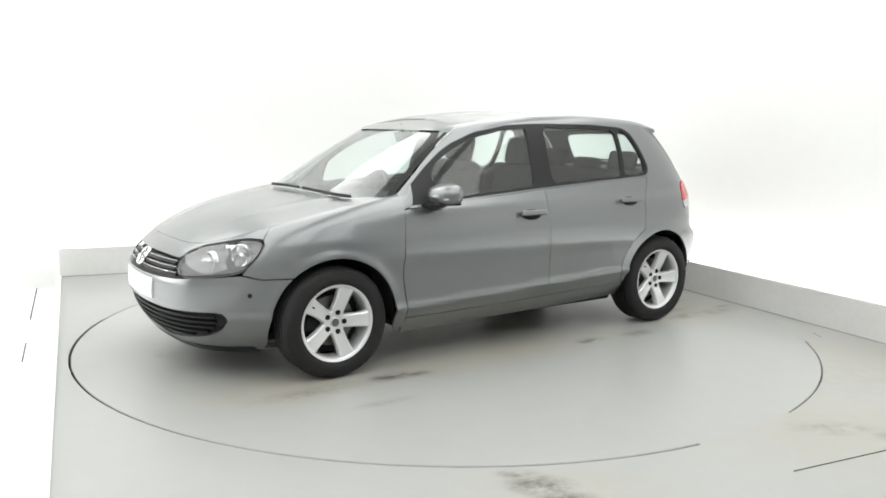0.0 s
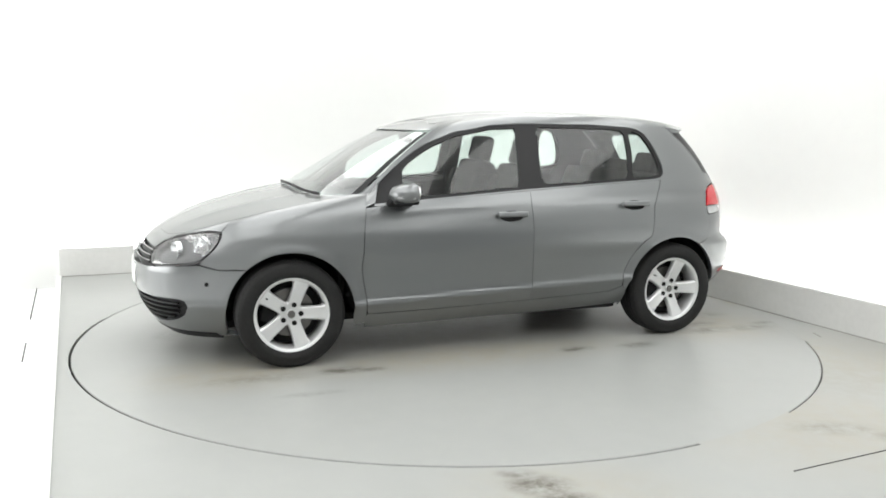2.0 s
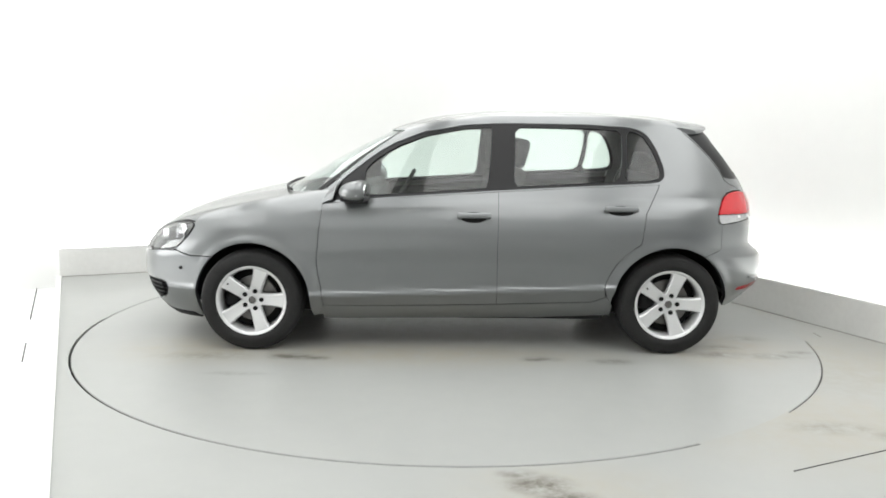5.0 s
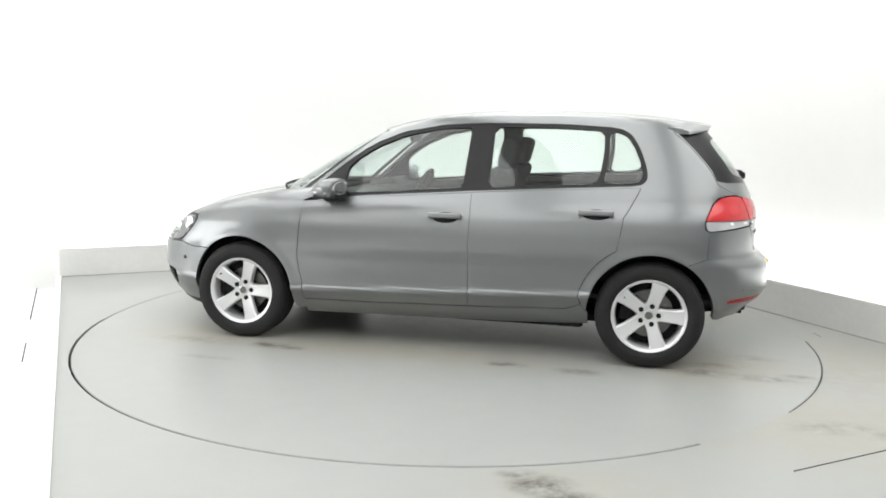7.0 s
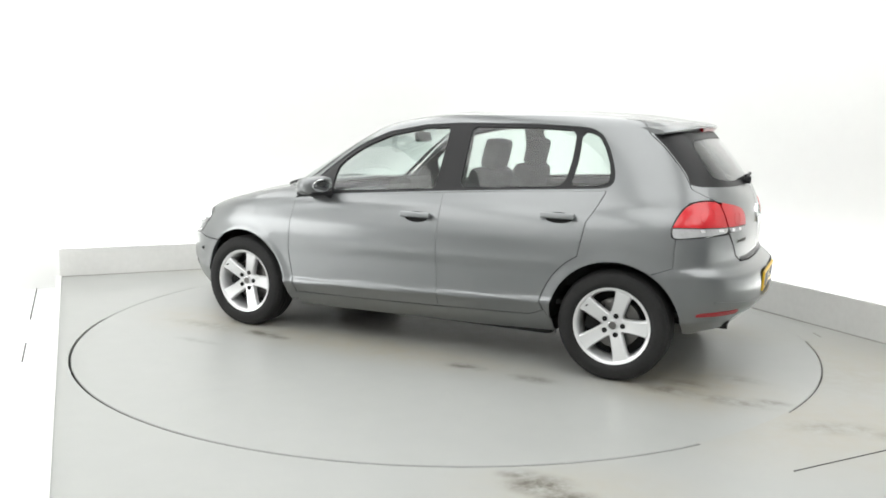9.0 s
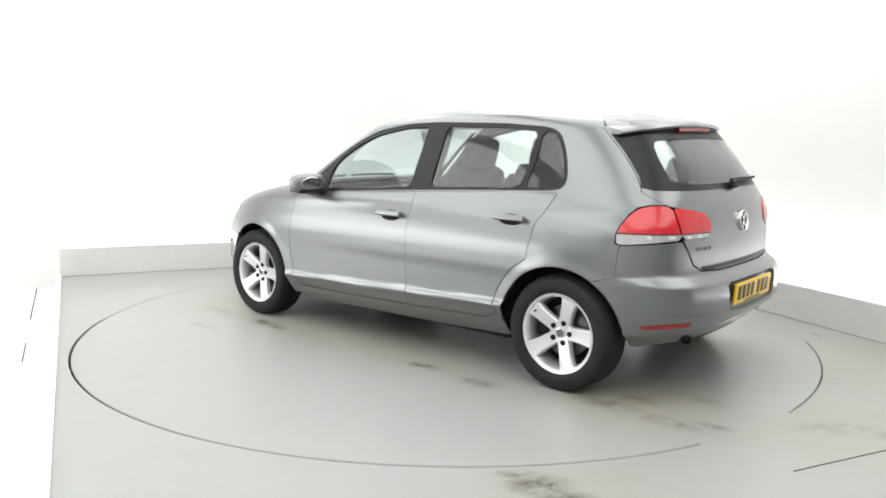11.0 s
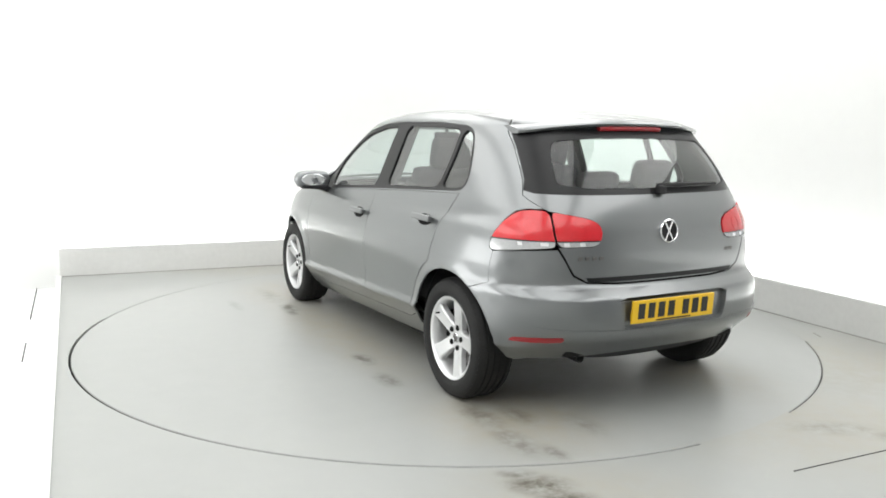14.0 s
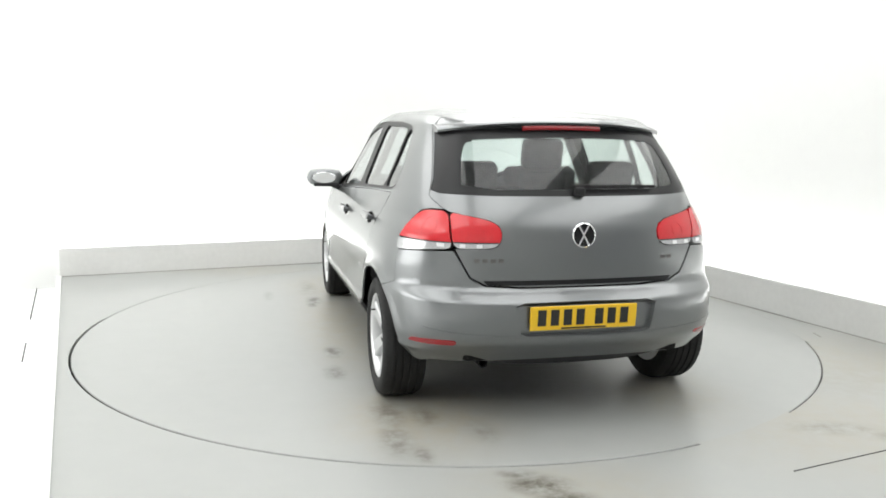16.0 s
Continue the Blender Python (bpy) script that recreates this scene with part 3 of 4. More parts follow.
def build_panels(mirror):
    """Fender, doors, sill and side frame of one side."""
    fl = (lambda o, u=LOW: sides(o, u))
    # fender
    fender = fl(arch(FRONT_X, 0.363, 48, 184, 32)) + fl([(0.925, 0.215), (0.862, 0.225), (0.862, 0.30), (0.872, 0.40), (0.889, 0.65), (0.870, 0.85), (0.862, 0.92)])
    q0, q1 = at_side(0.80, 0.95)[0], at_side(1.665, 0.80)[0]
    fender += [(q0, 0.945)] + along_top(q0, q1, LOW, 30) + [at_side(x, z) for x, z in ((1.669, 0.785), (1.670, 0.755), (1.702, 0.703), (1.754, 0.650), (1.795, 0.607), (1.70, 0.582), (1.56, 0.583))]
    car_part("fender", sheet("fender", [fender], low, 0.02, mirror=mirror), PAINT)
    # doors
    fd = fl([(0.862, 0.916), (0.869, 0.85), (0.886, 0.65), (0.869, 0.40), (0.857, 0.288), (0.4, 0.292), (-0.2095, 0.306), (-0.2075, 0.65), (-0.213, 0.998)] + BELT[1:2][::-1] )
    door_f = car_part("front_door", sheet("front_door", [fd], low, 0.02, mirror=mirror), PAINT)
    rd = fl([(-0.214, 0.998), (-0.2085, 0.65), (-0.2105, 0.306), (-0.80, 0.326), (-0.885, 0.36)] + arch(REAR_X, 0.43, 14, 62, 14) + [(-1.115, 0.88), (-1.175, 0.985), (-1.205, 1.051), (-0.75, 1.031)])
    door_r = car_part("rear_door", sheet("rear_door", [rd], low, 0.02, mirror=mirror), PAINT)
    # sill
    sl = fl([(0.862, 0.284), (0.862, 0.192), (-0.45, 0.205), (-0.93, 0.225), (-0.93, 0.30), (-0.893, 0.3585), (-0.884, 0.3565), (-0.80, 0.3225), (-0.207, 0.302), (0.4, 0.288)])
    car_part("sill", sheet("sill", [sl], low, 0.03, mirror=mirror), PAINT)
    # rear quarter and roof frame in one pressing, with the window opening
    s = -1 if mirror else 1
    u = (lambda o: sides(o, UP))
    outer = u([(-1.208, 1.052), (-1.178, 0.985), (-1.118, 0.88)] + arch(REAR_X, 0.427, 62, 14, 14) + [(-0.892, 0.362), (-0.932, 0.302), (-0.932, 0.20)] + arch(REAR_X, 0.363, -14, 122, 34))
    outer += u([(-1.60, 0.66), (-1.60, 0.812)]) + u([(-1.576, 0.824), (-1.571, 0.865), (-1.583, 0.907), (-1.609, 0.965), (-1.645, 1.003)]) + [at_rear(0.675, 1.016), at_rear(0.625, 1.017), at_rear(0.660, 1.052), at_rear(0.673, 1.075), at_rear(0.650, 1.15), at_rear(0.615, 1.30), at_rear(0.598, 1.372)]
    outer += along_top(at_rear(0.585, 1.385)[0], at_front(0.575, 1.36, UP)[0], UP, 60)
    outer += [at_front(y, z, UP) for y, z in ((0.578, 1.365), (0.632, 1.25), (0.685, 1.12), (0.735, 0.99), (0.752, 0.93))] + u([(0.862, 0.915)])
    outer += [at_side(x, z, UP) for x, z in BELT[1:-1]]
    # the opening's lower edge lies just above the belt
    car_part("side_frame", sheet("side_frame", [outer, soften(u(DLO), 1)], up, 0.022, 0.010, 0.0006, mirror=mirror), PAINT)
    # black window surround, with openings for the panes
    front_pane = soften(u([(0.60, 0.972), (0.2, 0.995), (-0.150, 1.023), (-0.180, 1.392), (0.0, 1.384), (0.24, 1.338), (0.42, 1.270), (0.60, 1.150)]), 1)
    rear_pane = soften(u([(-0.305, 1.033), (-0.955, 1.066), (-0.985, 1.384), (-0.75, 1.396), (-0.32, 1.398)]), 1)
    vent = soften(u([(-0.985, 1.067), (-1.17, 1.076), (-1.215, 1.10), (-1.215, 1.16), (-1.145, 1.325), (-1.095, 1.372), (-1.015, 1.383)]), 1)
    car_part("window_surround", sheet("window_surround", [soften(u(DLO), 1), front_pane, rear_pane, vent], up, 0.03, 0.02, -0.002, -0.006, mirror=mirror), GLOSS_BLACK)
    for nm, o, par in (("front_window", front_pane, door_f), ("rear_window", rear_pane, door_r), ("quarter_window", vent, door_r)):
        w = part(nm, sheet(nm, [o], up, 0.04, 0.0, -0.006, -0.014, mirror=mirror), WINDOW, par, "tinted side window pane")
        w.visible_shadow = False
    # door handles: a dark oval coloured as the recess's shade, and a bar across it
    for hx, hz, par in ((-0.062, 0.846, door_f), (-0.96, 0.893, door_r)):
        p = skin(*at_side(hx, hz), LOW)
        m = pose(p[0], s * p[1], hz, s * 14, 0, 0)
        bm = bmesh.new()
        bmesh.ops.create_uvsphere(bm, u_segments=20, v_segments=10, radius=1, matrix=m @ Matrix.Diagonal((0.082, 0.006, 0.034, 1)))
        part("handle_shade", bm, UNDER, par, "dark oval coloured for the shade in the handle recess", 40)
        bm = bmesh.new()
        box(bm, (0.205, 0.022, 0.034), m @ pose(0, s * 0.026, 0.008), 0.0105, 4)
        box(bm, (0.03, 0.03, 0.024), m @ pose(0.08, s * 0.012, 0.008), 0.006)
        box(bm, (0.03, 0.03, 0.024), m @ pose(-0.08, s * 0.012, 0.008), 0.006)
        part("handle", bm, PAINT, par, "", 50)
    # inner door lining, dark
    inner = fl([(0.84, 0.905), (0.85, 0.30), (-0.90, 0.33)] + arch(REAR_X, 0.46, 14, 62, 8) + [(-1.2, 1.03), (-0.2, 0.985)])
    car_part("door_lining", sheet("door_lining", [inner], low, 0.06, 0.0, 0, -0.05, mirror=mirror), DASH, "dark inner door lining")
    # wing mirror
    bm = bmesh.new()
    bmesh.ops.create_cube(bm, size=1)
    bmesh.ops.subdivide_edges(bm, edges=bm.edges[:], cuts=5, use_grid_fill=True)
    for v in bm.verts:
        p = v.co * 2
        b = p.normalized() * 1.12
        p = p * 0.35 + b * 0.65
        taper = 1.0 if p.x < 0 else 1 - 0.30 * p.x * p.x
        v.co = Vector((p.x * (0.05 if p.x < 0 else 0.112), p.y * 0.120 * taper, p.z * 0.057 * taper - 0.012 * max(p.x, 0)))
    mirror_m = pose(0.630, s * 0.935, 1.010, 0, 0, -s * 8)
    bm.transform(mirror_m)
    shell = car_part("wing_mirror", bm, PAINT, "", 60)
    bm = lathe(bmesh.new(), [(0.0005, 0.004), (0.93, 0.004), (1.0, 0.002), (1.0, -0.006)], 36, mirror_m @ pose(-0.0505, 0, 0, 0, 0, 90) @ Matrix.Diagonal((0.086, 1, 0.040, 1)))
    part("mirror_glass", bm, MIRROR, shell, "mirror glass")
    bm = one_box((0.145, 0.185, 0.030), mirror_m @ pose(0.025, -s * 0.012, -0.050), 0.014, 3)
    part("mirror_base", bm, BLACK_TRIM, shell, "black lower shell")
    bm = one_box((0.10, 0.03, 0.012), mirror_m @ pose(0.03, s * 0.098, -0.024, 0, 0, -s * 12), 0.005, 3)
    part("indicator", bm, CLEAR_LENS, shell, "clear indicator strip")
    bm = one_box((0.15, 0.18, 0.04), pose(0.655, s * 0.86, 0.950, s * 22, 0, 0), 0.012, 3)
    part("mirror_arm", bm, BLACK_TRIM, shell, "black mirror arm")


def build_front():
    # bumper, one piece from arch to arch, with the lower intake cut out
    left = sides([(1.800, 0.602), (1.70, 0.577), (1.555, 0.578)]) + sides(arch(FRONT_X, 0.363, 46, -18, 16)) + [at_side(1.66, 0.185)]
    bottom = fronts([(0.70, 0.172), (0.35, 0.165), (0.0, 0.163)])
    top = fronts([(0.0, 0.567), (0.30, 0.568), (0.48, 0.573), (0.56, 0.581), (0.63, 0.588)])
    whole = top + left + bottom + [(-q, t) for q, t in bottom[:-1][::-1]] + [(-q, t) for q, t in left[::-1]] + [(-q, t) for q, t in top[1:][::-1]]
    intake_half = fronts([(0.0, 0.408), (0.40, 0.403), (0.60, 0.403), (0.668, 0.404), (0.686, 0.385), (0.684, 0.345), (0.635, 0.290), (0.55, 0.258), (0.30, 0.225), (0.0, 0.212)])
    intake = soften(intake_half + [(-q, t) for q, t in intake_half[1:-1][::-1]], 1)
    bumper = car_part("front_bumper", sheet("front_bumper", [whole, intake], low, 0.03, 0.03), PAINT)
    part("intake_panel", sheet("intake_panel", [intake], low, 0.05, 0.0, -0.004, -0.028), BLACK_TRIM, bumper, "black lower intake")
    for zc, half in ((0.250, 0.50), (0.281, 0.585), (0.312, 0.625), (0.343, 0.645), (0.374, 0.652)):
        o = fronts([(y, zc - 0.006) for y in np.linspace(-half, half, 14)]) + fronts([(y, zc + 0.006) for y in np.linspace(half, -half, 14)])
        part("intake_slat", sheet("intake_slat", [o], low, 0.05, 0.022, 0, -0.007), BLACK_TRIM, bumper)
    lip = fronts([(y, 0.158) for y in np.linspace(-0.64, 0.64, 14)]) + fronts([(y, 0.192) for y in np.linspace(0.66, -0.66, 14)])
    part("front_lip", sheet("front_lip", [lip], low, 0.05, 0.03, 0, 0.004), BLACK_TRIM, bumper, "black lower lip")
    for s in (1, -1):
        p = skin(*at_side(1.762, 0.497), LOW)
        bm = bmesh.new()
        bmesh.ops.create_uvsphere(bm, u_segments=14, v_segments=8, radius=0.012, matrix=pose(p[0], s * p[1], p[2]))
        part("washer_cap", bm, UNDER, bumper, "small dark sensor")
    # grille between the lamps
    gh = fronts([(0.0, 0.572), (0.30, 0.573), (0.475, 0.580), (0.455, 0.617), (0.425, 0.634), (0.402, 0.664), (0.25, 0.672), (0.0, 0.674)])
    grille_o = gh + [(-q, t) for q, t in gh[1:-1][::-1]]
    grille = car_part("grille", sheet("grille", [grille_o], low, 0.05, 0.0, -0.006, -0.03), BLACK_TRIM, "black front grille")
    for zc, half in ((0.596, 0.45), (0.624, 0.425), (0.652, 0.40)):
        o = fronts([(y, zc - 0.0065) for y in np.linspace(-half, half, 12)]) + fronts([(y, zc + 0.0065) for y in np.linspace(half, -half, 12)])
        part("grille_slat", sheet("grille_slat", [o], low, 0.05, 0.025, 0, -0.006), GLOSS_BLACK, grille)
        o = fronts([(y, zc + 0.0065) for y in np.linspace(-half, half, 12)]) + fronts([(y, zc + 0.0095) for y in np.linspace(half, -half, 12)])
        part("grille_trim", sheet("grille_trim", [o], low, 0.05, 0.01, 0, -0.004), CHROME, grille, "thin bright trim")
    emblem(pose(2.106, 0, 0.636, 36, 0, -90), 0.060)
    # number plate without its characters
    plate = fronts([(y, 0.437) for y in np.linspace(-0.26, 0.26, 12)]) + fronts([(y, 0.548) for y in np.linspace(0.26, -0.26, 12)])
    car_part("number_plate", sheet("number_plate", [plate], low, 0.05, 0.008, 0, 0.007), WHITE_PLATE, "white front number plate")
    # headlamps
    lamp_half = fronts([(0.462, 0.600), (0.495, 0.586), (0.56, 0.590), (0.63, 0.597)]) + sides([(1.806, 0.614), (1.758, 0.654), (1.708, 0.706), (1.678, 0.757), (1.679, 0.778)]) \
        + fronts([(0.705, 0.785), (0.66, 0.788), (0.60, 0.774), (0.49, 0.747), (0.435, 0.712), (0.411, 0.668), (0.433, 0.634)])
    lamp_o = soften(lamp_half, 1)
    for mirror in (False, True):
        s = -1 if mirror else 1
        lamp = car_part("headlight", sheet("headlight", [lamp_o], low, 0.035, 0.0, -0.004, -0.034, mirror), LAMP_BEZEL, "headlight with clear cover and bright reflectors")
        c = part("lamp_cover", sheet("lamp_cover", [lamp_o], low, 0.035, 0.02, 0.003, -0.002, mirror), LAMP_COVER, lamp, "clear lamp cover")
        c.visible_shadow = False
        edge_in = [tuple(p) for p in shrink(np.array(lamp_o), 0.006)]
        part("lamp_seal", sheet("lamp_seal", [lamp_o, edge_in], low, 0.035, 0.012, 0.001, -0.001, mirror), GLOSS_BLACK, lamp, "dark lamp edge")
        for y, z, r in ((0.565, 0.668, 0.052), (0.675, 0.705, 0.056)):
            q = at_front(y, z)
            p = skin(*q, LOW)
            m = Matrix.Translation((p[0] - 0.035, s * p[1], p[2])) @ Matrix.Rotation(s * radians(18 + 22 * (y > 0.6)), 4, "Z") @ pose(0, 0, 0, 0, 0, -90)
            bm = bmesh.new()
            lathe(bm, [(r * k, 0.030 * k * k - 0.02) for k in np.linspace(0.12, 1, 7)] + [(r * 1.06, 0.008), (r * 1.06, -0.02)], 28, m)
            part("reflector", bm, REFLECTOR, lamp, "bright bowl reflector", 40)
            bm = bmesh.new()
            bmesh.ops.create_uvsphere(bm, u_segments=14, v_segments=8, radius=0.014, matrix=m @ pose(0, 0.0, 0))
            part("bulb", bm, CHROME, lamp, "", 60)
        bm = one_box((0.02, 0.10, 0.035), Matrix.Translation(tuple(np.array(skin(*at_front(0.62, 0.735), LOW)) * [1, s, 1] - [0.045, 0, 0])) @ pose(0, 0, 0, 0, 0, s * 25), 0.008, 3)
        part("inner_reflector", bm, REFLECTOR, lamp, "bright inner reflector")


def emblem(m, r):
    """A plain round badge: a bright ring round a dark dish, with plain bars."""
    bm = bmesh.new()
    lathe(bm, [(r * 0.86, -0.004), (r * 0.86, 0.008), (r * 0.91, 0.012), (r, 0.008), (r, -0.006)], 36, m)
    badge = car_part("badge", bm, CHROME, "round chrome badge", 50)
    bm = bmesh.new()
    lathe(bm, [(0.0005, 0.0), (r * 0.9, 0.0), (r * 0.9, -0.01)], 36, m)
    part("badge_dish", bm, GLOSS_BLACK, badge, "dark badge dish")
    for lean in (28, -28):
        part("badge_bar", one_box((r * 0.15, 0.006, r * 1.72), m @ pose(0, 0.004, 0, 0, lean, 0), 0.001), CHROME, badge, "plain bright bar")
    return badge


def build_hood_and_roof():
    q = np.linspace(at_side(0.80, 0.95)[0], 0, 60)
    edge = skin(q, np.full(60, 3.0), LOW)[:, :2]
    cowl = lambda y: 1.12 - 0.21 * (abs(y) / 0.75) ** 2.2
    left = [tuple(p) for p in edge if p[0] > cowl(p[1])]
    back = [(cowl(y), y) for y in np.linspace(-left[0][1], left[0][1], 26)]
    outline = left + [(x, -y) for x, y in left[:-1][::-1]] + back[1:-1]

    def hood(x, y):
        # two soft creases run from the cowl to the badge
        fold = 0.006 * np.exp(-((np.abs(y) - (0.30 + 0.22 * (1.9 - x))) / 0.05) ** 2) * np.clip((2.0 - x) / 0.3, 0, 1)
        return np.stack([x, y, hood_height(x, y) + fold], -1)
    bonnet = car_part("hood", sheet("hood", [outline], hood, 0.035, 0.02, 0.0), PAINT)
    q1 = at_side(1.665, 0.80)[0]
    half = fronts([(0.0, 0.680), (0.25, 0.679), (0.406, 0.673), (0.431, 0.717), (0.487, 0.752), (0.598, 0.779), (0.66, 0.793)]) + sides([(1.681, 0.789), (1.672, 0.786)])
    nose = half + along_top(q1, -q1, LOW, 60) + [(-q, t) for q, t in half[1:][::-1]]
    part("hood_nose", sheet("hood_nose", [nose], low, 0.025, 0.02, 0.0), PAINT, bonnet)
    # cowl under the windscreen
    tray = [(cowl(y) + 0.03, y) for y in np.linspace(-0.70, 0.70, 20)] + [(cowl(y) - 0.16, y) for y in np.linspace(0.70, -0.70, 20)]
    car_part("cowl", sheet("cowl", [tray], lambda x, y: np.stack([x, y, hood_height(x, y) - 0.022], -1), 0.05, 0.02, 0), BLACK_TRIM, "black scuttle panel")
    q = np.linspace(0, Q_REAR, 120)
    edge = skin(q, np.full(120, 2.2), UP)[:, :2]
    keep = [tuple(p) for p in edge]
    outline = keep + [(x, -y) for x, y in keep[1:-1][::-1]]
    car_part("roof", sheet("roof", [outline], lambda x, y: np.stack([x, y, roof_height(x, y)], -1), 0.05, 0.0, 0.0), PAINT)
    # windscreen header, screen and black edge
    head = [(-q, t) for q, t in [at_front(0.576, 1.366, UP)]] + [(qq, 1.366) for qq in np.linspace(-at_front(0.576, 1.366, UP)[0], at_front(0.576, 1.366, UP)[0], 16)[1:]] + along_top(at_front(0.575, 1.36, UP)[0], -at_front(0.575, 1.36, UP)[0], UP, 16)
    car_part("roof_header", sheet("roof_header", [head], up, 0.03, 0.0, 0), PAINT)
    half = [at_front(y, z, UP) for y, z in ((0.745, 0.935), (0.728, 0.99), (0.678, 1.12), (0.625, 1.25), (0.568, 1.376))]
    screen = half + [(-q, t) for q, t in half[::-1]]
    w = car_part("windscreen", sheet("windscreen", [screen], up, 0.05, 0.0, 0, -0.006), SCREEN, "curved windscreen")
    w.visible_shadow = False
    line = ((0.742, 0.945), (0.728, 0.99), (0.678, 1.12), (0.625, 1.25), (0.572, 1.358))
    for sd in (1, -1):
        strip = [at_front(y, z, UP) for y, z in line] + [at_front(y - 0.018, z, UP) for y, z in line[::-1]]
        part("screen_edge", sheet("screen_edge", [[(sd * q, t) for q, t in strip]], up, 0.05, 0.0, 0, -0.004), GLOSS_BLACK, w, "black screen edge")
    # wipers
    for y0, y1 in ((0.10, 0.60), (-0.42, 0.04)):
        bm = bmesh.new()
        for k in range(8):
            ya, yb = y0 + (y1 - y0) * k / 8, y0 + (y1 - y0) * (k + 1) / 8
            a, b = (skin(at_front(yy, 0.994 - 0.05 * yy * yy, UP)[0], 0.994 - 0.05 * yy * yy, UP) for yy in (ya, yb))
            a, b = Vector(a) + Vector((0.010, 0, 0.008)), Vector(b) + Vector((0.010, 0, 0.008))
            d = b - a
            box(bm, (d.length + 0.004, 0.012, 0.018), Matrix.Translation((a + b) / 2) @ d.to_track_quat("X", "Z").to_matrix().to_4x4(), 0.003)
        car_part("wiper", bm, BLACK_TRIM, "black windscreen wiper")


def build_rear():
    # tailgate with the window above
    pane_half = rears([(0.0, 1.078), (0.40, 1.080), (0.636, 1.085), (0.664, 1.098), (0.645, 1.15), (0.610, 1.30), (0.592, 1.370), (0.30, 1.390), (0.0, 1.392)])
    pane = pane_half + [(2 * Q_REAR - q, t) for q, t in pane_half[1:-1][::-1]]
    gate_half = rears([(0.0, 0.672), (0.30, 0.672), (0.46, 0.682), (0.525, 0.715), (0.560, 0.780), (0.590, 0.838)])
    lamp_in = rears([(0.596, 0.842), (0.435, 0.845), (0.402, 0.860), (0.386, 0.888), (0.383, 0.920), (0.396, 0.950), (0.43, 0.972), (0.50, 0.988), (0.606, 1.008)])
    rest = rears([(0.620, 1.0155), (0.6575, 1.052), (0.671, 1.075), (0.648, 1.15), (0.613, 1.30), (0.596, 1.373), (0.30, 1.392), (0.0, 1.394)])
    half = gate_half + lamp_in + rest
    gate = half + [(2 * Q_REAR - q, t) for q, t in half[1:-1][::-1]]
    tailgate = car_part("tailgate", sheet("tailgate", [gate, pane], up, 0.03, 0.015, 0.0), PAINT)
    w = part("rear_screen", sheet("rear_screen", [pane], up, 0.05, 0.0, -0.003, -0.006), DARK_WINDOW, tailgate, "tinted rear window")
    w.visible_shadow = False
    ih = rears([(0.0, 1.108), (0.40, 1.110), (0.535, 1.125), (0.545, 1.15), (0.515, 1.28), (0.475, 1.335), (0.25, 1.345), (0.0, 1.348)])
    hole = soften(ih + [(2 * Q_REAR - q, t) for q, t in ih[1:-1][::-1]], 1)
    part("screen_edge", sheet("screen_edge", [pane, hole], up, 0.04, 0.0, -0.002, -0.003), GLOSS_BLACK, tailgate, "black border of the rear window")
    rh = rears([(0.0, 1.396), (0.30, 1.394), (0.592, 1.374)])
    q2 = at_rear(0.585, 1.385)[0]
    header = rh + along_top(q2, 2 * Q_REAR - q2, UP, 30) + [(2 * Q_REAR - q, t) for q, t in rh[1:][::-1]]
    car_part("rear_header", sheet("rear_header", [header], up, 0.025, 0.0, 0), PAINT)
    # rear wiper
    bm = bmesh.new()
    for k in range(6):
        y0, y1 = 0.02 - 0.42 * k / 6, 0.02 - 0.42 * (k + 1) / 6
        a, b = (Vector(skin(at_rear(y, 1.118)[0], 1.118, UP)) + Vector((-0.022, 0, 0.004)) for y in (y0, y1))
        d = b - a
        box(bm, (d.length + 0.004, 0.016, 0.022 - 0.0016 * k), Matrix.Translation((a + b) / 2) @ d.to_track_quat("X", "Z").to_matrix().to_4x4(), 0.005)
    box(bm, (0.04, 0.05, 0.045), Matrix.Translation(tuple(skin(at_rear(0.0, 1.10)[0], 1.10, UP) + np.array([-0.02, 0, 0]))), 0.014, 3)
    part("rear_wiper", bm, BLACK_TRIM, tailgate, "black rear wiper")
    # black strip along the tailgate's lower edge, standing in for the lip's shadow
    strip = rears([(y, 0.677) for y in np.linspace(-0.45, 0.45, 10)][::-1]) + rears([(y, 0.700) for y in np.linspace(-0.47, 0.47, 10)])
    part("gate_lip_shade", sheet("gate_lip_shade", [strip], up, 0.05, 0.006, 0, 0.002), GLOSS_BLACK, tailgate, "dark strip for the shadow under the tailgate's lip")
    # name badges as plain bars
    for y0, n, z in ((0.50, 4, 0.792), (-0.40, 2, 0.792)):
        for i in range(n):
            y = y0 - i * 0.036 - (0.0 if y0 > 0 else 0.02)
            p = skin(*at_rear(y, z), UP)
            part("badge_bar", one_box((0.004, 0.024, 0.017), pose(p[0] - 0.001, y, z, 0, 0, 0), 0.001), STEEL, tailgate, "small chrome lettering bar")
    p = skin(*at_rear(0, 0.905), UP)
    emblem(pose(p[0] - 0.003, 0, 0.905, 6, 0, 90), 0.058)
    # roof spoiler with the high brake lamp
    bm = bmesh.new()
    sec = [(-1.40, 0.006), (-1.50, 0.006), (-1.58, 0.0), (-1.618, -0.007), (-1.628, -0.015), (-1.620, -0.026), (-1.54, -0.030), (-1.45, -0.020)]
    rows = []
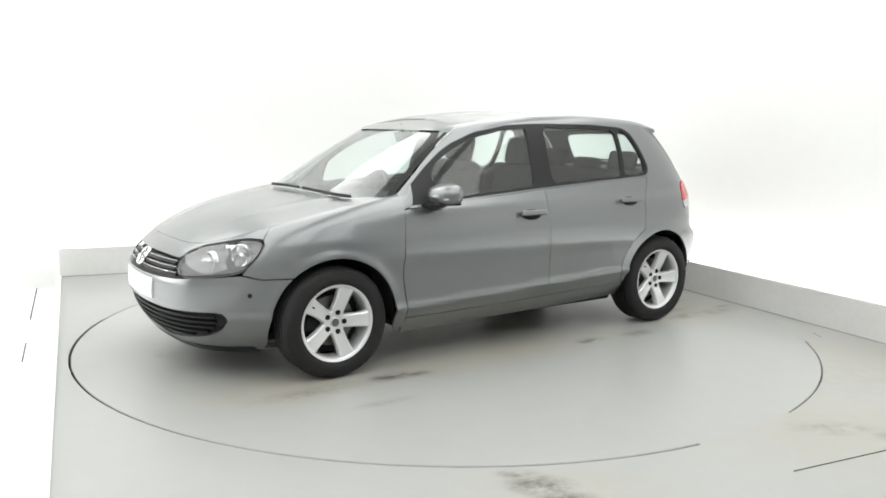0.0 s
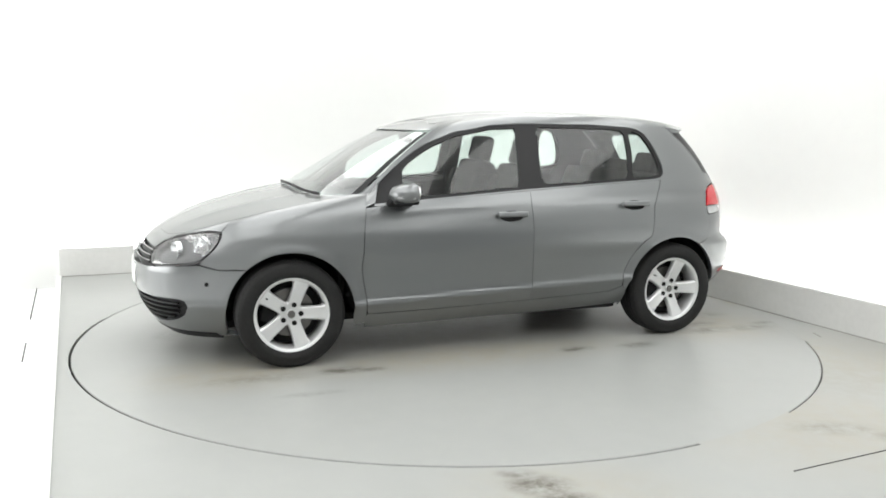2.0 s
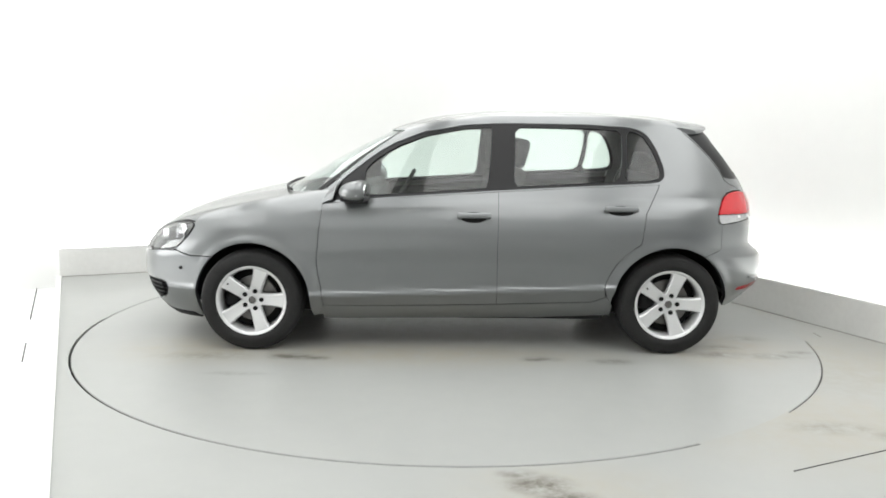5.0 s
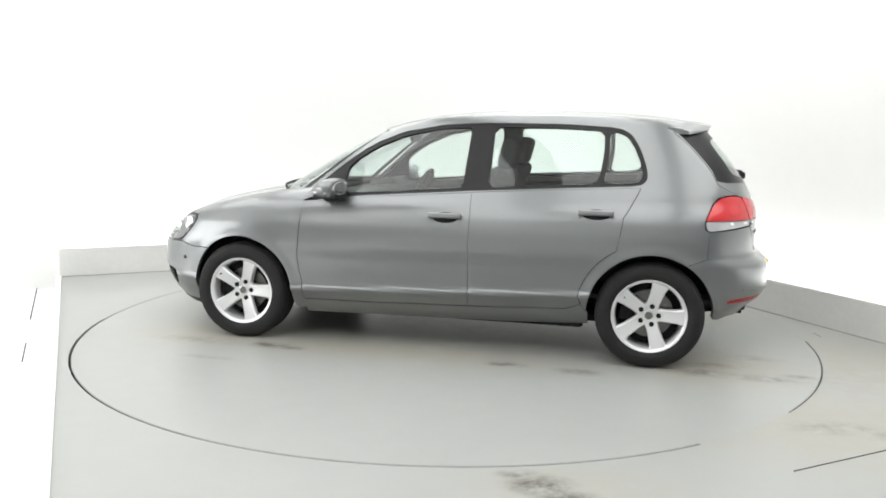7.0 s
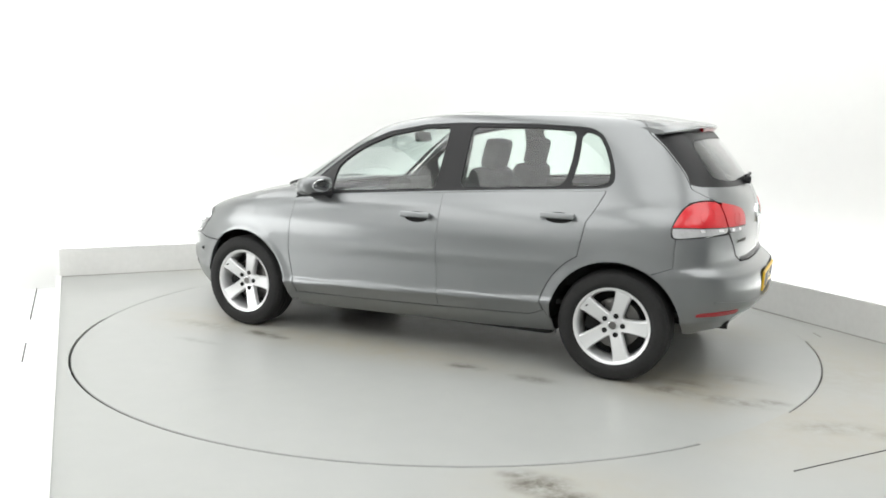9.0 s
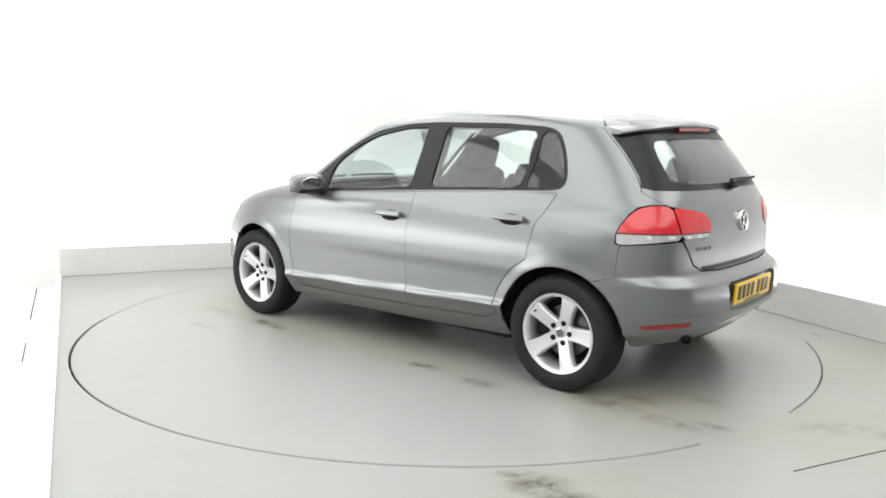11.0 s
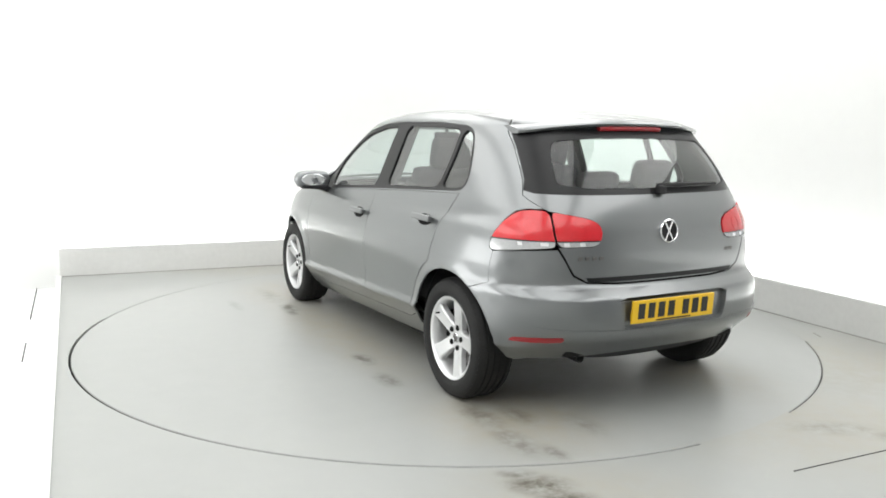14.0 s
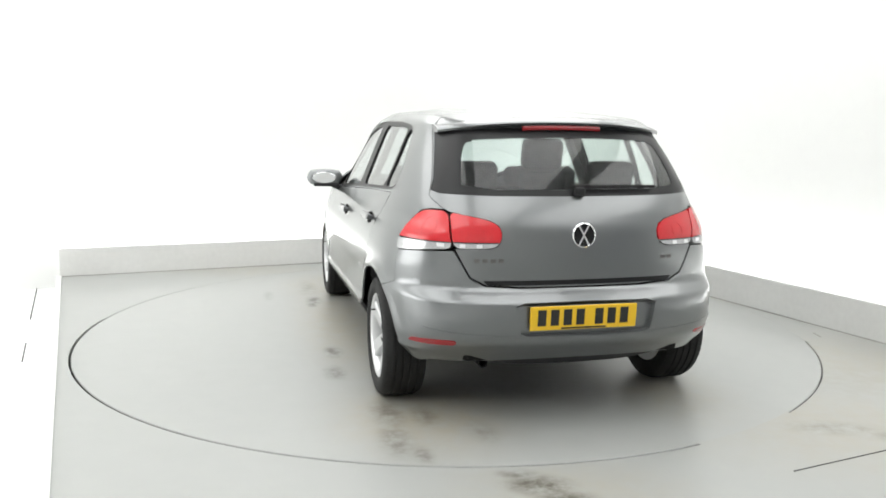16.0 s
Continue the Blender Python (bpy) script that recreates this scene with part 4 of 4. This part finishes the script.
    for y in np.linspace(-0.592, 0.592, 29):
        b = 0.10 * (abs(y) / 0.592) ** 3
        short = 1 - 0.25 * (abs(y) / 0.592) ** 8
        base = float(roof_height(-1.5, y)) - 0.006 - 0.006 * (abs(y) / 0.592) ** 6
        rows.append([bm.verts.new((-1.40 + (x + 1.40) * short + b, y, base + z - 0.05 * max(0, -1.5 - x))) for x, z in sec])
    for a, b in zip(rows, rows[1:]):
        for j in range(len(sec)):
            k = (j + 1) % len(sec)
            bm.faces.new((a[j], a[k], b[k], b[j]))
    bm.faces.new(rows[0])
    bm.faces.new(rows[-1][::-1])
    spoiler = part("roof_spoiler", bm, PAINT, tailgate, "", 35)
    bm = bmesh.new()
    rows = []
    for y in np.linspace(-0.20, 0.20, 15):
        xb, zb = -1.613 + 0.10 * (abs(y) / 0.592) ** 3, float(roof_height(-1.5, y)) - 0.052
        rows.append([bm.verts.new((xb + dx, y, zb + dz)) for dx, dz in ((0, 0.010), (-0.003, 0.0), (0.002, -0.011), (0.03, -0.011), (0.03, 0.010))])
    for a, b in zip(rows, rows[1:]):
        for j in range(5):
            bm.faces.new((a[j], a[(j + 1) % 5], b[(j + 1) % 5], b[j]))
    bm.faces.new(rows[0])
    bm.faces.new(rows[-1][::-1])
    part("brake_lamp", bm, DARK_RED, tailgate, "red high-level brake lamp")
    # bumper from arch to arch
    side_pts = [at_side(-1.6006, 0.8115, UP), at_side(-1.6006, 0.660, UP)] + [at_side(x, z, UP) for x, z in arch(REAR_X, 0.363, 122.5, 183, 14)[::1]]
    low_pts = [at_side(-1.68, 0.285, UP)] + rears([(0.68, 0.303), (0.30, 0.314), (0.0, 0.317)])
    top_half = rears([(0.0, 0.664), (0.30, 0.664), (0.462, 0.674), (0.530, 0.708), (0.566, 0.775), (0.600, 0.834), (0.70, 0.827)])
    half = top_half + side_pts + low_pts
    whole = half + [(2 * Q_REAR - q, t) for q, t in half[1:-1][::-1]]
    recess_half = rears([(0.0, 0.613), (0.30, 0.610), (0.345, 0.596), (0.318, 0.470), (0.29, 0.460), (0.0, 0.458)])
    recess = recess_half + [(2 * Q_REAR - q, t) for q, t in recess_half[1:-1][::-1]]
    bumper = car_part("rear_bumper", sheet("rear_bumper", [whole, recess], up, 0.025, 0.028, 0.0006), PAINT)
    part("plate_recess", sheet("plate_recess", [recess], up, 0.04, 0.0, -0.004, -0.027), PAINT, bumper, "recess behind the number plate")
    # a black sheet whose colour puts in the shadow below the bumper
    val = rears([(y, 0.268 + 0.045 * (abs(y) / 0.5) ** 4) for y in np.linspace(0.50, -0.50, 18)]) + rears([(y, 0.326) for y in np.linspace(-0.56, 0.56, 20)])
    part("valance_shade", sheet("valance_shade", [val], up, 0.04, 0.03, 0, -0.012), BLACK_TRIM, bumper, "black lower valance, coloured for the shadow below the bumper")
    for s in (1, -1):
        o = soften([at_rear(0.60, 0.410), at_rear(0.70, 0.402), at_rear(0.78, 0.398), at_rear(0.775, 0.418), at_rear(0.70, 0.428), at_rear(0.60, 0.434)], 1, 0.012)
        part("reflector", sheet("reflector", [o], up, 0.03, 0.008, 0, 0.003, s < 0), DARK_RED, bumper, "red bumper reflector")
    # the ridge across the bumper, higher at the corners
    ys = np.linspace(-0.74, 0.74, 40)
    low_edge, top_edge = ([at_rear(y, 0.440 + 0.030 * (abs(y) / 0.73) ** 2 + d) for y in ys] for d in (0.0, 0.013))
    part("bumper_ridge", sheet("bumper_ridge", [low_edge[::-1] + top_edge], up, 0.012, 0.007, 0, 0.005), PAINT, bumper)
    bm = bmesh.new()
    lathe(bm, [(0.017, -0.05), (0.018, 0.06), (0.023, 0.06), (0.023, -0.16), (0.015, -0.16)], 22, pose(-1.785, 0.45, 0.300, 0, 0, 90))
    car_part("exhaust", bm, UNDER, "steel exhaust tip", 40)
    px = float(skin(*at_rear(0, 0.54), UP)[0]) + 0.022
    tilt = -4
    plate = car_part("number_plate", one_box((0.012, 0.52, 0.111), pose(px - 0.010, 0.02, 0.540, 0, tilt, 0), 0.003), YELLOW_PLATE, "yellow rear number plate")
    for i in range(7):
        y = 0.205 - i * 0.062 - (0.03 if i > 3 else 0)
        part("plate_bar", one_box((0.003, 0.040, 0.075), pose(px - 0.010, 0.02, 0.540, 0, tilt, 0) @ pose(-0.0065, y, 0.004)), PLATE_BLACK, plate)
    part("plate_line", one_box((0.003, 0.22, 0.007), pose(px - 0.010, 0.02, 0.540, 0, tilt, 0) @ pose(-0.0065, 0, -0.047)), PLATE_BLACK, plate)
    # tail lamps: an outer piece on the corner and an inner piece on the tailgate
    outer = [at_rear(0.600, 0.842), at_rear(0.70, 0.832), at_side(-1.60, 0.812, UP), at_side(-1.579, 0.826, UP), at_side(-1.574, 0.865, UP), at_side(-1.586, 0.906, UP), at_side(-1.612, 0.962, UP), at_side(-1.648, 0.999, UP), at_rear(0.675, 1.012), at_rear(0.608, 1.010)]
    inner_o = rears([(0.596, 0.842), (0.435, 0.845), (0.402, 0.860), (0.386, 0.888), (0.383, 0.920), (0.396, 0.950), (0.43, 0.972), (0.50, 0.988), (0.605, 1.008)])
    outer, inner_o = soften(outer, 2, 0.02), soften(inner_o, 2, 0.02)
    for mirror in (False, True):
        for o, par in ((outer, None), (inner_o, tailgate)):
            zs = 0.872
            red = clip_above(o, zs)
            clear = clip_below(o, zs)
            make = (lambda *a: part(a[0], a[1], a[2], tailgate, a[3])) if par else (lambda *a: car_part(*a))
            lamp = make("tail_light", sheet("tail_light", [o], up, 0.04, 0.03, 0.0, -0.012, mirror), GLOSS_BLACK, "red and clear tail light")
            holder = lamp if par is None else tailgate
            part("red_lens", sheet("red_lens", [red], up, 0.03, 0.02, 0.003, 0.006, mirror), RED_LENS, holder, "red lamp lens")
            cq, cz = (at_rear(0.69, 0.935) if par is None else at_rear(0.505, 0.915))
            for rr, wd in ((0.046, 0.005),) if par is None else ((0.036, 0.004),):
                circles = [[(cq + k * math.cos(a), cz + k * math.sin(a)) for a in np.linspace(0, 2 * math.pi, 28, endpoint=False)] for k in (rr, rr - wd)]
                part("lamp_ring", sheet("lamp_ring", circles, up, 0.02, 0.003, 0, 0.0068, mirror), RED_LENS, holder, "darker ring in the lens")
            part("clear_lens", sheet("clear_lens", [clear], up, 0.03, 0.02, 0.003, 0.006, mirror), CLEAR_LENS, holder, "clear lamp lens")
            # grey divisions between the bright chambers behind the clear lens
            for y0, y1 in ((0.635, 0.665), (0.725, 0.738)) if par is None else ((0.548, 0.572), (0.475, 0.500)):
                strip = [at_rear(y1, 0.850), at_rear(y1, 0.866), at_rear(y0, 0.866), at_rear(y0, 0.850)]
                part("chamber_wall", sheet("chamber_wall", [strip], up, 0.03, 0.003, 0, 0.0066, mirror), ALLOY, holder, "grey wall between lamp chambers")


def clip_half(o, z, sign):
    out = []
    for i, p in enumerate(o):
        n = o[(i + 1) % len(o)]
        if sign * (p[1] - z) >= 0:
            out.append(p)
        if (p[1] - z) * (n[1] - z) < 0:
            k = (z - p[1]) / (n[1] - p[1])
            out.append((p[0] + (n[0] - p[0]) * k, z))
    return out


def clip_above(o, z):
    return clip_half(o, z, 1)


def clip_below(o, z):
    return clip_half(o, z, -1)


def build_wheel():
    """One alloy wheel, outer face towards +y, hub at the origin."""
    w = new("wheel")
    w.parent = car
    bm = bmesh.new()
    r, h = 0.314, 0.1025
    prof = [(0.213, -0.09), (0.222, -0.100), (0.255, -0.108), (0.285, -0.106), (0.303, -0.094), (0.311, -0.075)]
    for g in (-0.055, -0.018, 0.018, 0.055):
        prof += [(r, g - 0.012), (r, g - 0.006), (r - 0.007, g - 0.004), (r - 0.007, g + 0.004), (r, g + 0.006), (r, g + 0.012)]
    prof += [(0.311, 0.075), (0.303, 0.094), (0.290, 0.104), (0.283, 0.1075), (0.262, 0.109), (0.250, 0.1105), (0.240, 0.109), (0.222, 0.100), (0.213, 0.09)]
    lathe(bm, prof, 72)
    # tread blocks at the shoulders
    for i in range(60):
        a = 2 * math.pi * i / 60
        for s in (1, -1):
            box(bm, (0.006, 0.03, 0.018), Matrix.Rotation(-a, 4, "Y") @ pose(0.3045, s * 0.083, 0, 0, 0, s * 24))
    part("tyre", bm, TYRE, w, "black rubber tyre", 35)
    bm = bmesh.new()
    lathe(bm, [(0.150, -0.08), (0.196, -0.085), (0.214, -0.092), (0.214, -0.085), (0.200, -0.07), (0.193, 0.0), (0.193, 0.06), (0.199, 0.088), (0.205, 0.094), (0.217, 0.098), (0.2195, 0.092), (0.214, 0.085)], 64)
    rim = part("rim", bm, ALLOY, w, "silver five-spoke alloy rim", 40)
    # spokes, broad at the rim and waisted at the hub
    for k in range(5):
        bm = bmesh.new()
        rows = []
        for u in np.linspace(0, 1, 9):
            rad = 0.045 + 0.156 * u
            half = 0.0315 + 0.013 * u + 0.007 * max(0, u - 0.8) / 0.2 + 0.006 * (1 - u) ** 4
            face = 0.070 + 0.020 * u - 0.012 * (1 - u) ** 2
            rows.append([Vector((rad, face - 0.035, half * 1.05)), Vector((rad, face - 0.008, half)), Vector((rad, face, half * 0.80)), Vector((rad, face - 0.003, 0.0)), Vector((rad, face, -half * 0.80)), Vector((rad, face - 0.008, -half)), Vector((rad, face - 0.035, -half * 1.05))])
        rot = Matrix.Rotation(radians(180 + 72 * k), 4, "Y")
        rows = [[bm.verts.new(rot @ p) for p in row] for row in rows]
        for a, b in zip(rows, rows[1:]):
            for j in range(6):
                bm.faces.new((a[j], a[j + 1], b[j + 1], b[j]))
        part("spoke", bm, ALLOY, w, "", 35)
    bm = bmesh.new()
    lathe(bm, [(0.0005, 0.066), (0.020, 0.0655), (0.026, 0.063), (0.029, 0.056), (0.034, 0.058), (0.062, 0.060), (0.070, 0.052), (0.074, 0.03)], 40)
    hub = part("hub", bm, ALLOY, w, "", 30)
    bm = bmesh.new()
    lathe(bm, [(0.0222, 0.0662), (0.0228, 0.0676), (0.0252, 0.0668), (0.0258, 0.064)], 32)
    part("hub_cap_badge", bm, CHROME, w, "small round badge on the hub cap")
    bm = bmesh.new()
    lathe(bm, [(0.0005, 0.0668), (0.019, 0.0664), (0.0215, 0.0655), (0.0215, 0.06)], 24)
    part("hub_cap_dish", bm, STEEL, w, "dark grey hub cap")
    for k in range(5):
        a = radians(180 + 72 * k)
        bm = bmesh.new()
        lathe(bm, [(0.0005, 0.0655), (0.0085, 0.067), (0.0125, 0.0655), (0.0145, 0.0655), (0.0145, 0.05)], 16, pose(0.056 * math.cos(a), 0, 0.056 * math.sin(a)))
        part("wheel_bolt", bm, UNDER, w, "dark wheel bolt in its hole", 40)
    bm = bmesh.new()
    lathe(bm, [(0.05, 0.025), (0.075, 0.02), (0.08, 0.005), (0.142, 0.005), (0.142, -0.02), (0.05, -0.02)], 40)
    part("brake_disc", bm, STEEL, w, "steel brake disc", 30)
    bm = one_box((0.09, 0.06, 0.16), pose(0.118, 0.0, 0.03, 0, -12, 0), 0.02, 3)
    part("brake_caliper", bm, UNDER, w, "dark brake caliper")
    bm = bmesh.new()
    lathe(bm, [(0.001, -0.03), (0.19, -0.03), (0.19, -0.04)], 32)
    part("backing_plate", bm, UNDER, w, "dark backing plate")
    bm = bmesh.new()
    lathe(bm, [(0.0005, 0.0), (0.004, 0.0), (0.004, 0.03)], 10, pose(0.176 * math.cos(0.63), 0.075, 0.176 * math.sin(0.63)))
    part("valve", bm, UNDER, w)
    return w


def build_chassis():
    # underbody pan and engine bay floor
    bm = bmesh.new()
    box(bm, (3.1, 1.30, 0.05), pose(0.1, 0, 0.235), 0.02)
    box(bm, (1.75, 1.52, 0.10), pose(-0.03, 0, 0.24), 0.03)
    box(bm, (0.34, 0.86, 0.05), pose(1.72, 0, 0.24), 0.02)
    box(bm, (0.36, 1.1, 0.08), pose(-1.68, 0, 0.35), 0.03)
    box(bm, (0.22, 0.42, 0.13), pose(-1.72, -0.36, 0.36), 0.05, 3)
    for wx in (FRONT_X, REAR_X):
        box(bm, (0.10, 1.3, 0.08), pose(wx, 0, 0.27), 0.02)
    car_part("underbody", bm, UNDER, "dark underbody")
    for wx in (FRONT_X, REAR_X):
        for s in (1, -1):
            bm = bmesh.new()
            a0, a1 = (50, 182) if (wx > 0) == (s > 0) else (-2, 130)
            at = pose(wx, s * 0.815, HUB_Z, 0, 0, 0 if s > 0 else 180)
            lathe(bm, [(0.352, -0.30), (0.380, -0.26), (0.384, 0.0)], 30, at, radians(a0), radians(a1))
            lathe(bm, [(0.352, -0.30), (0.380, -0.26), (0.380, -0.12)], 30, at, radians(-2), radians(182))
            lathe(bm, [(0.05, -0.30), (0.352, -0.30)], 30, at, radians(-4), radians(184))
            car_part("wheel_liner", bm, UNDER, "dark wheel arch liner", 40)
    # inner firewall and boot walls keep light out of the shell
    bm = one_box((0.04, 1.40, 0.62), pose(0.98, 0, 0.55), 0.01)
    car_part("firewall", bm, UNDER)
    bm = one_box((0.03, 1.04, 0.46), pose(-1.83, 0, 0.60), 0.01)
    car_part("rear_panel", bm, UNDER)
    bm = one_box((0.04, 1.10, 0.40), pose(1.90, 0, 0.47), 0.01)
    car_part("radiator_panel", bm, UNDER)


def build_cabin():
    bm = bmesh.new()
    box(bm, (0.50, 1.42, 0.16), pose(0.78, 0, 0.86, 0, 7, 0), 0.06, 4)
    box(bm, (0.20, 0.38, 0.09), pose(0.66, -0.36, 0.95, 0, 10, 0), 0.04, 4)
    box(bm, (0.16, 0.34, 0.34), pose(0.62, 0, 0.66, 0, 20, 0), 0.04, 3)
    car_part("dashboard", bm, DASH, "dark dashboard")
    bm = bmesh.new()
    m = pose(0.42, -0.37, 0.90, 0, 62, 0) @ pose(0, 0, 0, 90, 0, 0)
    ring_pts = 30
    rows = []
    for i in range(ring_pts):
        a = 2 * math.pi * i / ring_pts
        c = Vector((0.18 * math.cos(a), 0, 0.18 * math.sin(a)))
        out = c.normalized()
        rows.append([bm.verts.new(m @ (c + out * 0.016 * math.cos(b) + Vector((0, 0.016 * math.sin(b), 0)))) for b in np.linspace(0, 2 * math.pi, 8, endpoint=False)])
    for i in range(ring_pts):
        a, b = rows[i], rows[(i + 1) % ring_pts]
        for j in range(8):
            bm.faces.new((a[j], a[(j + 1) % 8], b[(j + 1) % 8], b[j]))
    box(bm, (0.34, 0.03, 0.06), m, 0.012)
    box(bm, (0.12, 0.05, 0.12), m, 0.02)
    box(bm, (0.05, 0.03, 0.17), m @ pose(0, 0, -0.09), 0.012)
    car_part("steering_wheel", bm, DASH, "black steering wheel", 50)

    def seat(y):
        s = car_part("front_seat", one_box((0.52, 0.50, 0.16), pose(0.09, y, 0.56, 0, -8, 0), 0.05, 4), FABRIC, "dark fabric front seat", 60)
        bm = one_box((0.13, 0.48, 0.62), pose(-0.26, y, 0.84, 0, -18, 0), 0.055, 4)
        for sd in (1, -1):
            box(bm, (0.17, 0.09, 0.50), pose(-0.23, y + sd * 0.205, 0.82, 0, -18, 0), 0.04, 4)
        part("backrest", bm, FABRIC, s, "", 60)
        part("headrest", one_box((0.10, 0.27, 0.19), pose(-0.375, y, 1.225, 0, -14, 0), 0.045, 4), FABRIC, s, "", 60)
        for sd in (1, -1):
            part("headrest_post", one_box((0.014, 0.014, 0.12), pose(-0.355, y + sd * 0.07, 1.14, 0, -16, 0)), CHROME, s)
    seat(0.37)
    seat(-0.37)
    bench = car_part("rear_bench", one_box((0.50, 1.24, 0.18), pose(-0.90, 0, 0.56, 0, -8, 0), 0.05, 4), FABRIC, "dark fabric rear bench", 60)
    part("backrest", one_box((0.15, 1.26, 0.58), pose(-1.23, 0, 0.80, 0, -20, 0), 0.05, 4), FABRIC, bench, "", 60)
    for y, hh in ((0.38, 0.16), (-0.38, 0.16), (0.0, 0.10)):
        part("headrest", one_box((0.09, 0.25, hh), pose(-1.365, y, 1.06 + hh / 2, 0, -16, 0), 0.04, 4), FABRIC, bench, "", 60)
    # boot cover, headlining, B pillars inside, interior mirror
    car_part("parcel_shelf", one_box((0.36, 1.08, 0.02), pose(-1.50, 0, 1.03), 0.008), DASH, "dark parcel shelf")
    car_part("cabin_floor", one_box((2.7, 1.40, 0.03), pose(-0.40, 0, 0.38), 0.01), DASH, "dark carpet floor")
    for s in (1, -1):
        car_part("inner_pillar", one_box((0.10, 0.03, 0.50), pose(-0.26, s * 0.655, 1.18, s * 23, 0, 0), 0.012), DASH, "dark inner pillar")
    lin = [(0.22, -0.50), (0.22, 0.50), (-1.45, 0.50), (-1.45, -0.50)]
    car_part("headlining", sheet("headlining", [lin], lambda x, y: np.stack([x, y, roof_height(x, y) - 0.035], -1), 0.12, 0.0, 0), LINING, "pale grey headlining")
    bm = one_box((0.03, 0.21, 0.07), pose(0.36, 0, 1.315, 0, 14, 0), 0.014, 3)
    box(bm, (0.02, 0.02, 0.09), pose(0.375, 0, 1.36), 0.004)
    car_part("cabin_mirror", bm, BLACK_TRIM, "black cabin mirror")


for mirror_side in (False, True):
    build_panels(mirror_side)
build_front()
build_hood_and_roof()
build_rear()
build_chassis()
build_cabin()
wheel = build_wheel()
FACE_Y = 0.762
wheel.location = CAR_AT + Vector((FRONT_X, FACE_Y, HUB_Z))
for wx, s in ((REAR_X, 1), (FRONT_X, -1), (REAR_X, -1)):
    copy_thing(wheel, Matrix.Translation(CAR_AT + Vector((wx, s * FACE_Y, HUB_Z))) @ pose(0, 0, 0, 0, 0, 0 if s > 0 else 180))


# ---------------------------------------------------------------- what moves
TURN = [(0.0, 214.51), (0.5, 211.25), (1.0, 207.8), (1.5, 204.3), (2.0, 200.9), (2.5, 197.5), (3.0, 194.1), (3.5, 190.85), (4.0, 187.6), (5.25, 179.1),
        (6.5, 170.6), (7.0, 167.2), (7.5, 163.8), (8.0, 160.4), (8.5, 157.0), (9.0, 153.55), (10.25, 145.0), (11.5, 136.3), (12.0, 132.6), (12.5, 129.0), (13.0, 125.4),
        (13.5, 121.9), (14.0, 118.4), (14.5, 114.9), (15.0, 111.3), (15.5, 107.75), (16.0, 104.26)]


def motions():
    """The turntable and the car on it turn together."""
    for thing in (turntable, car):
        walk(thing, [(t, pose(0, 0, 0, 0, 0, a)) for t, a in TURN])


motions()
